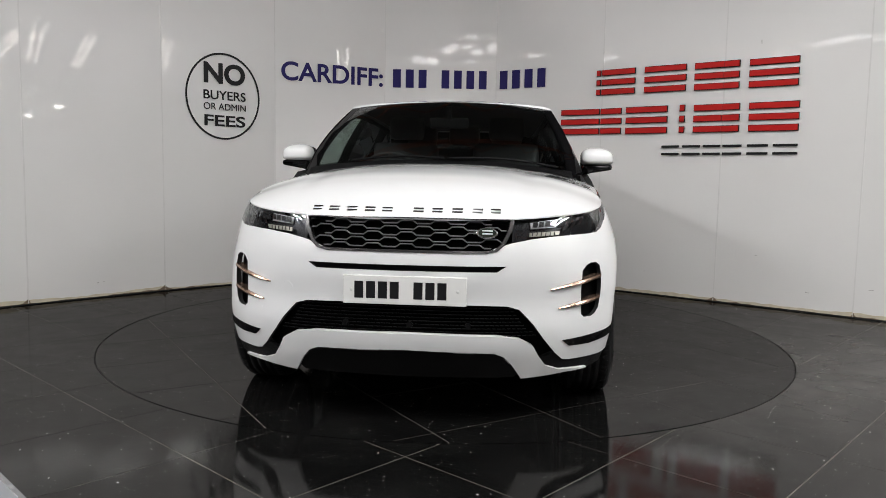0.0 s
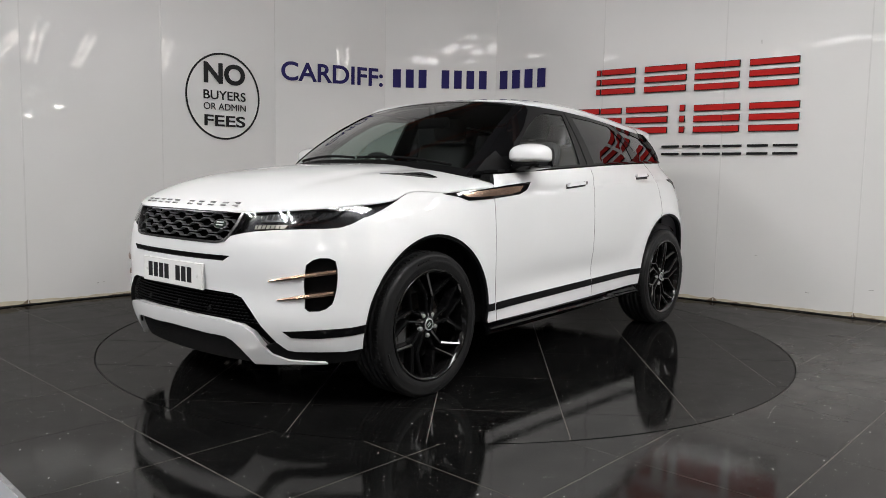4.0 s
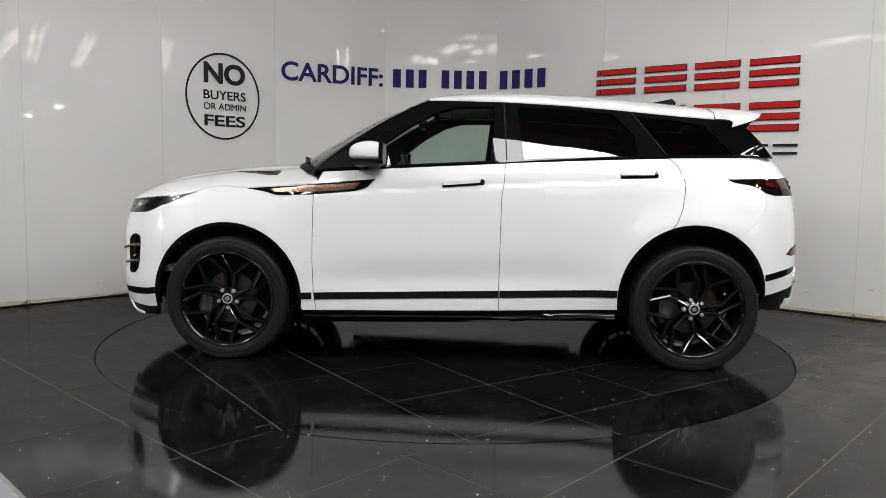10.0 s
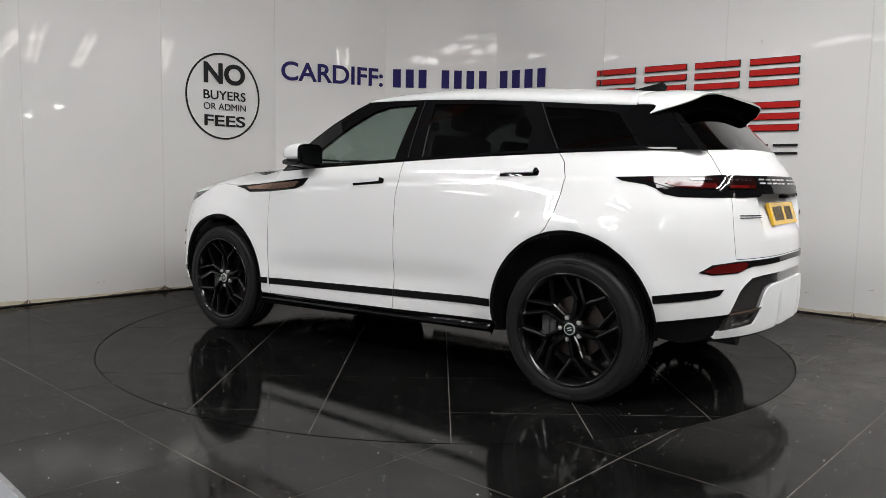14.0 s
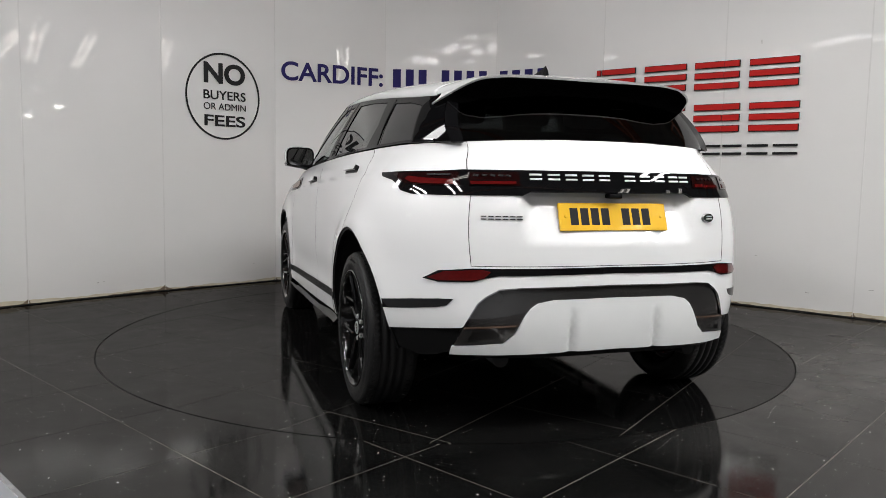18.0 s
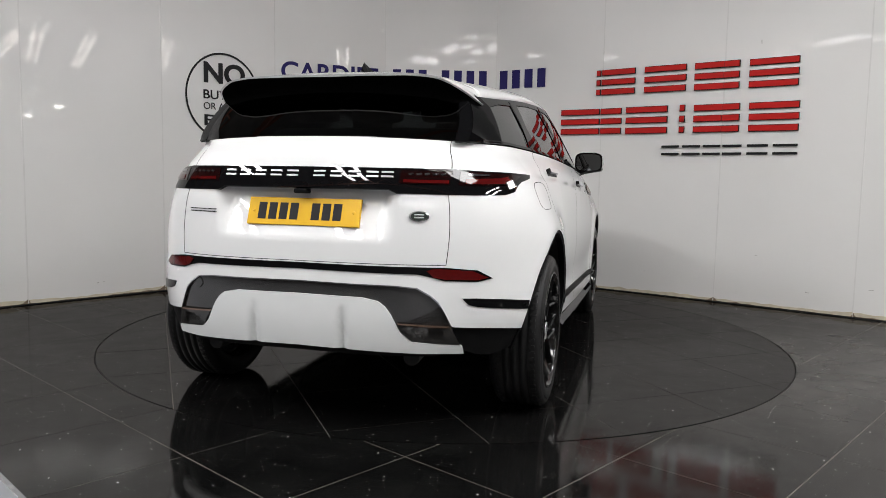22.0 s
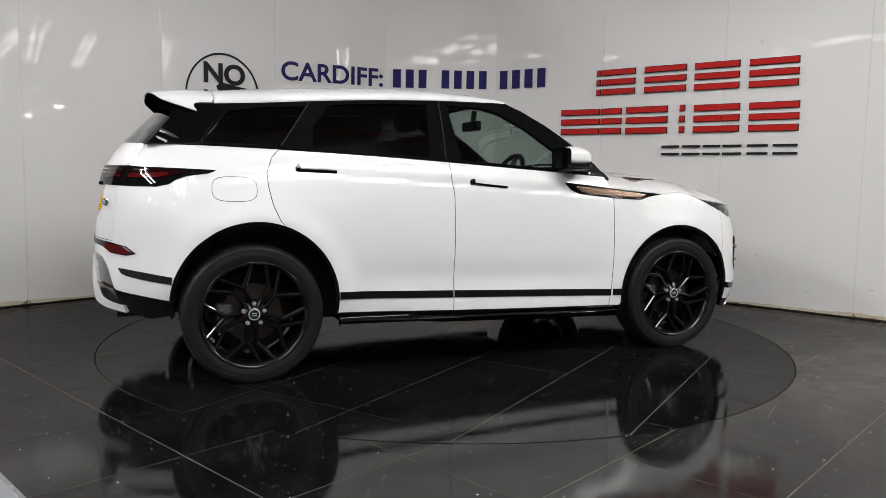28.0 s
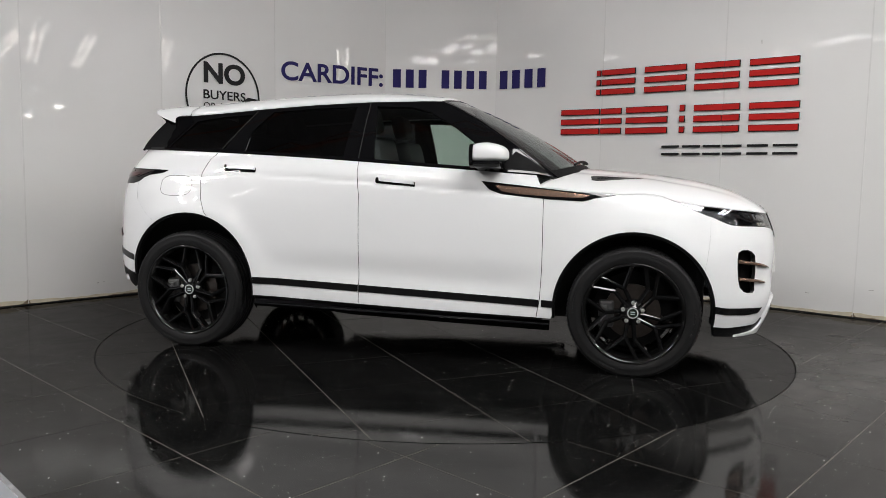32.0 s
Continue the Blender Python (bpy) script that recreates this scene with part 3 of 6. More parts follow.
def build_signs():
    # round notice
    s = tagged(new("round_notice"), "round black vinyl notice on the white wall panel", "sign")
    m = wall_pose(2, 0.592, 1.805, 0.007)
    bm = bmesh.new()
    n = 72
    rx, rz = 0.378, 0.405
    for k in range(n):
        a0, a1 = 2 * math.pi * k / n, 2 * math.pi * (k + 1) / n
        q = [(math.cos(a0) * r, math.sin(a0) * r) for r in (1, 0.955)] + [(math.cos(a1) * r, math.sin(a1) * r) for r in (0.955, 1)]
        bm.faces.new([bm.verts.new(m @ Vector((p[0] * rx, p[1] * rz, 0.001))) for p in q])
    bmesh.ops.remove_doubles(bm, verts=bm.verts, dist=1e-5)
    ext = bmesh.ops.extrude_face_region(bm, geom=list(bm.faces))
    bmesh.ops.translate(bm, vec=m.to_3x3() @ Vector((0, 0, -0.003)), verts=[v for v in ext["geom"] if isinstance(v, bmesh.types.BMVert)])
    part("ring", bm, INKBLACK, s)
    for txt, z, h, w, b in (("NO", 1.918, 0.197, 0.42, 0.035), ("BUYERS", 1.772, 0.085, 0.43, 0.012), ("OR ADMIN", 1.677, 0.063, 0.43, 0.0), ("FEES", 1.524, 0.105, 0.417, 0.02)):
        text_mesh("lettering", txt, wall_pose(2, 0.604 - w / 2, z, 0.0065), h, w, INKBLACK, s, bold=b)
    # town line: the word, and plain bars for the figures
    s = tagged(new("town_lettering"), "navy blue vinyl lettering across the white wall panels", "sign")
    text_mesh("lettering", "CARDIFF:", wall_pose(3, 0.062, 2.022, 0.0065), 0.19, 1.075, NAVY, s, bold=0.02)
    for i, s0, s1, n in ((4, 0.066, 0.474, 3), (4, 0.582, 1.112, 4), (5, 0.026, 0.612, 4)):
        step = (s1 - s0) / n
        for k in range(n):
            bm = bmesh.new()
            m = wall_pose(i, s0 + k * step, 2.022, 0.005)
            box(bm, step * 0.14, step * 0.76, 0.0, 0.19, 0.0, 0.003, 0.0, m)
            part("bar", bm, NAVY, s)
    # company sign: plain red stacks of bars and small black bars
    s = tagged(new("company_sign"), "raised red and black sign blocks on the white wall panels", "sign")
    rows = [(5, 1.14, 1.175, 1.912, .235), (6, 0.0, .335, 1.912, .237), (6, .436, .826, 1.91, .238), (6, .91, 1.165, 1.905, .24), (7, 0.0, .128, 1.905, .24), (7, .218, .612, 1.9, .24),
            (5, .775, 1.175, 1.535, .243), (6, 0.0, .21, 1.535, .243), (6, .264, .665, 1.53, .25), (6, .787, .828, 1.53, .25), (6, .917, 1.165, 1.528, .245), (7, 0.0, .145, 1.528, .245), (7, .232, .632, 1.525, .245)]
    for i, s0, s1, z, h in rows:
        for f in (0.0, 0.39, 0.78):
            bm = bmesh.new()
            box(bm, 0.0, s1 - s0, 0.0, h * 0.2, 0.0, 0.02, 0.002, wall_pose(i, s0, z + f * h, 0.006))
            part("block", bm, SIGNRED, s)
            bm = bmesh.new()
            box(bm, -0.005, s1 - s0 + 0.005, -0.005, h * 0.2 + 0.005, 0.0, 0.012, 0.001, wall_pose(i, s0, z + f * h, 0.005))
            part("block_backing", bm, INKBLACK, s, "dark edge behind a red block")
    for i, s0, s1 in ((6, .626, .79), (6, .82, .985), (6, 1.01, 1.165), (7, .015, .18), (7, .225, .4), (7, .44, .638)):
        for f in (0.0, 0.76):
            bm = bmesh.new()
            box(bm, 0.0, s1 - s0, 0.0, 0.021, 0.0, 0.012, 0.002, wall_pose(i, s0, 1.323 + f * 0.09, 0.006))
            part("block", bm, INKBLACK, s)


# ---- the car's surfaces; x forward, y to its left, z up, from the ground under its middle ----
X0F, X0R, A0, AR, B0, NE = 1.45, -1.35, 0.73, 0.775, 0.945, 2.6


def soft_curve(x, xs, ys):
    """A smooth curve through the given points."""
    x = np.asarray(x, float)
    xs, ys = np.asarray(xs, float), np.asarray(ys, float)
    d = np.gradient(ys, xs)
    i = np.clip(np.searchsorted(xs, x) - 1, 0, len(xs) - 2)
    h = xs[i + 1] - xs[i]
    t = np.clip((x - xs[i]) / h, 0, 1)
    return (2 * t**3 - 3 * t**2 + 1) * ys[i] + (t**3 - 2 * t**2 + t) * h * d[i] + (3 * t**2 - 2 * t**3) * ys[i + 1] + (t**3 - t**2) * h * d[i + 1]


def a_front(z):
    return soft_curve(z, [.1, .22, .32, .42, .55, .68, .78, .86, .92, 1.0, 1.15], [.86, .92, .965, .985, .975, .985, .975, .95, .925, .88, .80]) - .25


def a_rear(z):
    return soft_curve(z, [.2, .33, .45, .58, .70, .86, 1.0, 1.08, 1.15, 1.22, 1.3], [.90, .955, .975, .975, .968, .955, .938, .915, .885, .832, .77]) - .20


def belt_z(x):
    return soft_curve(x, [-2.1, -1.58, -1.13, -.55, .09, .41, .86, 1.2], [1.232, 1.223, 1.209, 1.183, 1.146, 1.127, 1.10, 1.09])


def belt_y(x):
    return soft_curve(x, [-2.3, -1.5, -1.2, -.9, -.5, 0, .5, .85, 1.1, 1.3, 1.5, 2.3], [.775, .775, .81, .842, .868, .885, .885, .865, .82, .765, .71, .70])


def half_width(x, z):
    d = np.clip(belt_z(x) - z, -0.05, 2)
    g = soft_curve(d, [-.05, 0, .03, .06, .10, .16, .24, .36, .55, .70, .80, .92], [-.3, 0, .27, .47, .65, .80, .91, .99, 1.0, .985, .93, .82])
    g = np.sign(g) * np.abs(g) ** np.interp(x, [-1.5, -.9, 0, .8], [2.3, 1.5, .85, 1.0])
    w = belt_y(x) + (B0 - belt_y(x)) * g
    for cx, cz, r, swell in ((1.336, .366, .434, .012), (-1.325, .41, .425, .022)):
        q = np.hypot(x - cx, z - cz)
        w = w + swell * np.exp(-((q - r - 0.01) / 0.085) ** 2) * np.clip((z - 0.2) / 0.25, 0, 1)
    # the nose draws in at lamp height
    w = w * (1 - 0.030 * np.clip((x - 1.5) / 0.45, 0, 1) * np.clip((z - 0.58) / 0.22, 0, 1))
    # scooped lower door, and the shoulder crease: a shallow hollow over a crisp line
    e = z - (belt_z(x) - .125)
    w = w - .0065 * np.where(e > 0, np.exp(-(e / .03) ** 2), np.exp(-(e / .009) ** 2)) * np.clip((1.0 - x) / .25, 0, 1) * np.clip((x + 1.62) / .3, 0, 1)
    w = w - 0.016 * np.exp(-((z - (0.50 - 0.03 * x)) / 0.09) ** 2) * np.clip(1 - (np.abs(x) / 0.95) ** 4, 0, 1)
    return w


_t = np.linspace(0, math.pi / 2, 400)
_fx = X0F + A0 * np.cos(_t) ** (2 / NE)
_fy = B0 * np.sin(_t) ** (2 / NE)
_sx = np.linspace(X0F, X0R, 200)[1:-1]
_rx = X0R - AR * np.sin(_t) ** (2 / NE)
_ry = B0 * np.cos(_t) ** (2 / NE)
RX = np.concatenate([_fx, _sx, _rx])
RY = np.concatenate([_fy, np.full(len(_sx), B0), _ry])
RU = np.concatenate([[0], np.cumsum(np.hypot(np.diff(RX), np.diff(RY)))])
UMAX = RU[-1]


def skin(u, z):
    """The lower body: u runs round it from the middle of the nose along the left side to the tail."""
    u, z = np.asarray(u, float), np.asarray(z, float)
    sgn = np.where(u < 0, -1.0, 1.0)
    w = np.abs(u)
    sgn = np.where(w > UMAX, -sgn, sgn)
    w = np.where(w > UMAX, 2 * UMAX - w, w)
    xr, yr = np.interp(w, RU, RX), np.interp(w, RU, RY)
    x = np.where(xr > X0F, X0F + (xr - X0F) * a_front(z) / A0, np.where(xr < X0R, X0R + (xr - X0R) * a_rear(z) / AR, xr))
    return np.stack([x, sgn * yr / B0 * half_width(x, z), z], -1)


def S(x, z):
    """Side coordinates to the skin's."""
    xr = x
    if x > X0F:
        xr = X0F + (x - X0F) * A0 / float(a_front(z))
    elif x < X0R:
        xr = X0R + (x - X0R) * AR / float(a_rear(z))
    return (float(np.interp(-xr, -RX, RU)), z)


def NF(y, z):
    """Front coordinates to the skin's."""
    r = min(abs(y) * B0 / float(half_width(2.0, z)), B0)
    return (math.copysign(float(np.interp(r, _fy, RU[:400])), y), z)


def NR(y, z):
    """Rear coordinates to the skin's (left side positive)."""
    r = min(abs(y) * B0 / float(half_width(-2.0, z)), B0)
    u = float(np.interp(-r, -_ry, RU[-400:]))
    return (u if y >= 0 else 2 * UMAX - u, z)


def on_skin(u, z, off=0.0):
    """A pose on the skin: x along it, y up, z out."""
    h = 1e-3
    p = Vector(skin(u, z))
    ex = (Vector(skin(u + h, z)) - Vector(skin(u - h, z))).normalized()
    n = ex.cross(Vector(skin(u, z + h)) - Vector(skin(u, z - h))).normalized()
    ey = n.cross(ex)
    p = p + n * off
    return Matrix(((ex.x, ey.x, n.x, p.x), (ex.y, ey.y, n.y, p.y), (ex.z, ey.z, n.z, p.z), (0, 0, 0, 1)))


def flip_front(poly):
    return [(-u, z) for u, z in poly][::-1]


def flip_rear(poly):
    return [(2 * UMAX - u, z) for u, z in poly][::-1]


def arc_pts(cx, cz, r, a0, a1, n=16):
    return [(cx + r * math.cos(radians(a0 + (a1 - a0) * k / n)), cz + r * math.sin(radians(a0 + (a1 - a0) * k / n))) for k in range(n + 1)]


def hood_line(x):
    return soft_curve(x, [.70, .83, 1.1, 1.25, 1.38, 1.46, 1.53, 1.75, 1.9, 2.0, 2.14], [1.04, 1.03, 1.006, 1.000, 1.005, .996, .972, .943, .928, .918, .900])


def hood_top(x):
    return soft_curve(x, [.6, 1.05, 1.3, 1.55, 1.78, 1.9, 2.0, 2.07, 2.11, 2.135], [1.168, 1.153, 1.138, 1.112, 1.075, 1.043, 1.000, .96, .93, .90])


def edge_y(x, z):
    f = np.where(x > X0F, np.clip(1 - (np.clip(x - X0F, 0, None) / a_front(z)) ** NE, 1e-9, 1) ** (1 / NE), 1.0)
    return f * half_width(x, z)


def hood(x, y):
    x, y = np.asarray(x, float), np.asarray(y, float)
    zl = hood_line(x)
    t = np.clip(np.abs(y) / edge_y(x, zl), 0, 1)
    q = np.interp(x, [1.3, 2.05], [2.3, 1.85])
    rise = .3 * (1 - t**q) ** (1 / q) + .7 * (1 - t**2.6)
    z = zl + (np.maximum(hood_top(x), zl) - zl) * rise
    # raised centre with two soft creases
    z = z - 0.006 * np.exp(-((np.abs(y) - 0.52) / 0.05) ** 2) * np.clip((x - 0.8) / 0.3, 0, 1) * np.clip((2.0 - x) / 0.3, 0, 1)
    return np.stack([x, y, z], -1)


def roof_z(x):
    return soft_curve(x, [-2.0, -1.54, -1.27, -.93, -.59, -.25, .0, .25, .9], [1.43, 1.45, 1.466, 1.493, 1.515, 1.529, 1.533, 1.530, 1.50])


def roof_y(x):
    return soft_curve(x, [-2.0, -1.75, -1.5, -1.0, -.5, 0, .25, .9], [.53, .565, .60, .64, .665, .675, .665, .60])


def roof_top(x):
    return soft_curve(x, [-2.0, -1.85, -1.5, -1.1, -.7, -.3, -.1, .1, .2, .4], [1.500, 1.512, 1.555, 1.590, 1.615, 1.624, 1.617, 1.598, 1.582, 1.54])


def roof(x, y):
    x, y = np.asarray(x, float), np.asarray(y, float)
    t = np.clip(np.abs(y) / roof_y(x), 0, 1)
    z = roof_z(x) + (roof_top(x) - roof_z(x)) * (1 - t**2.2) ** (1 / 2.2)
    return np.stack([x, y, z], -1)


def glass_y(x, z):
    yb = np.interp(x, [-2.1, -1.93, -1.8, -1.6, -1.2, -.9, -.5, 0, .5, .7, .88], [.50, .575, .657, .743, .801, .832, .858, .873, .872, .845, .79])
    zb, zr = belt_z(x), roof_z(x)
    t = np.clip((z - zb) / (zr - zb), -0.2, 1.2)
    return yb + (roof_y(x) - yb) * t + 0.011 * np.sin(math.pi * np.clip(t, 0, 1))


def side_glass(sgn):
    def fn(x, z):
        x, z = np.asarray(x, float), np.asarray(z, float)
        return np.stack([x, sgn * glass_y(x, z), z], -1)
    return fn


def screen(w, v):
    """Windscreen: w across, v from the scuttle to the header."""
    w, v = np.asarray(w, float), np.asarray(v, float)
    xe = .87 + (.185 - .87) * v
    ze = 1.095 + (1.538 - 1.095) * v + 0.03 * np.sin(math.pi * v)
    ye = glass_y(xe, ze) * 1.0
    xc = 1.06 + (.22 - 1.06) * v
    zc = 1.150 + (1.579 - 1.150) * v + 0.032 * np.sin(math.pi * v)
    k = 1 - np.abs(w) ** 2.3
    return np.stack([xe + (xc - xe) * k, ye * w, ze + (zc - ze) * k], -1)


def backlight(w, v):
    w, v = np.asarray(w, float), np.asarray(v, float)
    xe = -1.835 + (-1.645 + 1.835) * v
    ze = 1.222 + (1.45 - 1.222) * v
    ye = glass_y(xe, ze)
    xc = -1.968 + (-1.71 + 1.968) * v
    zc = 1.238 + (1.50 - 1.238) * v
    k = 1 - np.abs(w) ** 2.6
    return np.stack([xe + (xc - xe) * k, ye * w, ze + (zc - ze) * k], -1)


# ---- the car ----
G = 0.0017  # half a shut line


def both(fn):
    for sgn in (1, -1):
        fn(sgn)


def bar(bm, p0, p1, w0, w1, y0, y1, crown=0.005):
    """A spoke in the wheel's xz plane from p0 to p1: upright sides, then two chamfers up to a narrow outer face at y1."""
    a, b = Vector((p0[0], 0, p0[1])), Vector((p1[0], 0, p1[1]))
    d = (b - a).normalized()
    s = Vector((-d.z, 0, d.x))
    v = []
    for p, w, yy0, yy1 in ((a, w0, y0[0], y1[0]), (b, w1, y0[1], y1[1])):
        half = [(1.1, yy0), (1.0, yy1 - crown - .007), (.82, yy1 - crown), (.22, yy1)]
        v.append([bm.verts.new(p + s * (w / 2 * k) + Vector((0, y, 0))) for k, y in half + [(-k, y) for k, y in half[::-1]]])
    for k in range(8):
        q = (k + 1) % 8
        bm.faces.new((v[0][k], v[0][q], v[1][q], v[1][k]))
    bm.faces.new(v[0][::-1])
    bm.faces.new(v[1])


def settle(bm, axle):
    """The tyre flattens where it stands on the floor."""
    for v in bm.verts:
        if v.co.z < -axle:
            v.co.y *= 1 + 0.5 * (-axle - v.co.z)
            v.co.z = -axle + 0.0004


def build_wheel(car, place, turned, axle):
    """turned: degrees by which the spokes stand round the axle; axle: its height over the floor."""
    wheel = new("wheel")
    wheel.parent = car
    wheel.matrix_basis = place
    tagged(wheel, "gloss black split-spoke alloy wheel with a road tyre")
    spin = Matrix.Rotation(radians(turned), 4, "Y")
    bm = bmesh.new()
    prof = [(.264, -.105), (.274, -.113), (.298, -.122), (.322, -.120), (.345, -.110), (.3575, -.090)]
    groove = []
    for y in (-.055, -.018, .018, .055):
        groove += [(.362, y - .0075), (.353, y - .0055), (.353, y + .0055), (.362, y + .0075)]
    prof = prof + groove + [(.3575, .090), (.352, .101), (.345, .108), (.337, .1115), (.335, .1110), (.318, .1165), (.304, .1180), (.302, .1172), (.296, .1172), (.294, .1165), (.284, .1155), (.278, .111), (.268, .101)]
    lathe(bm, prof, 96)
    bmesh.ops.remove_doubles(bm, verts=bm.verts, dist=1e-5)
    settle(bm, axle)
    tyre = part("tyre", bm, RUBBER, wheel, "black rubber road tyre", smooth=True)
    bm = bmesh.new()
    for k in range(80):
        for side in (-1, 1):
            m = Matrix.Rotation(2 * math.pi * (k + (0.5 if side < 0 else 0)) / 80, 4, "Y")
            box(bm, -.0055, .0055, side * .066 - (.0 if side > 0 else .026), side * .066 + (.026 if side > 0 else .0), .352, .3612, 0, m @ Matrix.Rotation(side * 0.25, 4, "Z"))
    settle(bm, axle)
    tagged(part("tread", bm, RUBBER, tyre), kind="stuff")
    # raised marks on the sidewall that cannot be read
    bm = bmesh.new()
    for a0, n in ((72, 7), (252, 7), (150, 5), (330, 5)):
        for k in range(n):
            m = Matrix.Rotation(radians(a0 + turned + k * 3.4), 4, "Y") @ Matrix.Translation((0, .1145, .3195)) @ Matrix.Rotation(radians(-16), 4, "X")
            box(bm, -.0065, .0065, -.0015, .0022, -.0085, .0085, 0, m)
    tagged(part("sidewall_mark", bm, RUBBER, tyre), kind="stuff")
    bm = bmesh.new()
    lathe(bm, [(.269, .102), (.277, .110), (.2785, .116), (.273, .1185), (.266, .115), (.257, .104), (.251, .085), (.242, .02), (.234, -.06), (.246, -.09), (.264, -.1)], 96)
    part("rim", bm, RIMBARREL, wheel, "black alloy rim", smooth=True)
    for k in range(5):
        bm = bmesh.new()
        c = 54 + 72 * k

        def pt(r, a):
            return (r * math.cos(radians(c + a)), r * math.sin(radians(c + a)))
        bar(bm, pt(.040, 34), pt(.158, 14.5), .026, .019, (.040, .035), (.082, .0865), .006)
        bar(bm, pt(.040, -8), pt(.162, -6.0), .026, .019, (.040, .035), (.082, .0865), .006)
        bar(bm, pt(.148, 16), pt(.263, 33), .026, .024, (.035, .05), (.0862, .106))
        bar(bm, pt(.146, 13), pt(.263, -7.0), .023, .022, (.035, .05), (.0858, .1055))
        bar(bm, pt(.150, -5), pt(.263, -23.5), .026, .024, (.035, .05), (.0862, .106))
        bmesh.ops.transform(bm, matrix=spin, verts=bm.verts)
        part("spoke", bm, RIM, wheel, "forked gloss black spoke")
    bm = bmesh.new()
    lathe(bm, [(.001, .088), (.03, .088), (.034, .083), (.062, .072), (.074, .056), (.074, .02), (.001, .02)], 40)
    part("hub", bm, RIM, wheel, smooth=True)
    bm = bmesh.new()
    lathe(bm, [(.024, .0915), (.029, .0915), (.031, .086)], 32)
    cap = part("centre_cap", bm, BADGE, wheel, "silver-ringed centre cap")
    bm = bmesh.new()
    lathe(bm, [(.001, .0895), (.0235, .0895), (.025, .087)], 24)
    part("cap_face", bm, GREENBLACK, cap, "dark centre of the cap")
    bm = bmesh.new()
    for dz in (-.006, .006):
        box(bm, -.013, .013, .0895, .0905, dz - .002, dz + .002, 0, spin)
    part("cap_mark", bm, BADGE, cap)
    for k in range(5):
        bm = bmesh.new()
        a = radians(90 + 72 * k)
        lathe(bm, [(.0125, .06), (.0125, .081), (.0095, .0865), (.001, .0875)], 6)
        bmesh.ops.transform(bm, matrix=spin @ Matrix.Translation((.055 * math.cos(a), 0, .055 * math.sin(a))), verts=bm.verts)
        part("wheel_bolt", bm, BOLT, wheel, "bright steel wheel bolt")
    bm = bmesh.new()
    lathe(bm, [(.07, .018), (.152, .018), (.152, .004), (.07, .004)], 64)
    part("brake_disc", bm, STEEL, wheel, "worn steel brake disc", smooth=False)
    bm = bmesh.new()
    box(bm, .10, .185, -.02, .035, -.095, .055, .015)
    box(bm, .135, .17, .03, .042, -.07, .03, .005)
    part("brake_caliper", bm, CALIPER, wheel)
    bm = bmesh.new()
    lathe(bm, [(.001, -.03), (.213, -.03), (.213, -.05), (.001, -.05)], 48)
    part("inner_shield", bm, DARK, wheel)


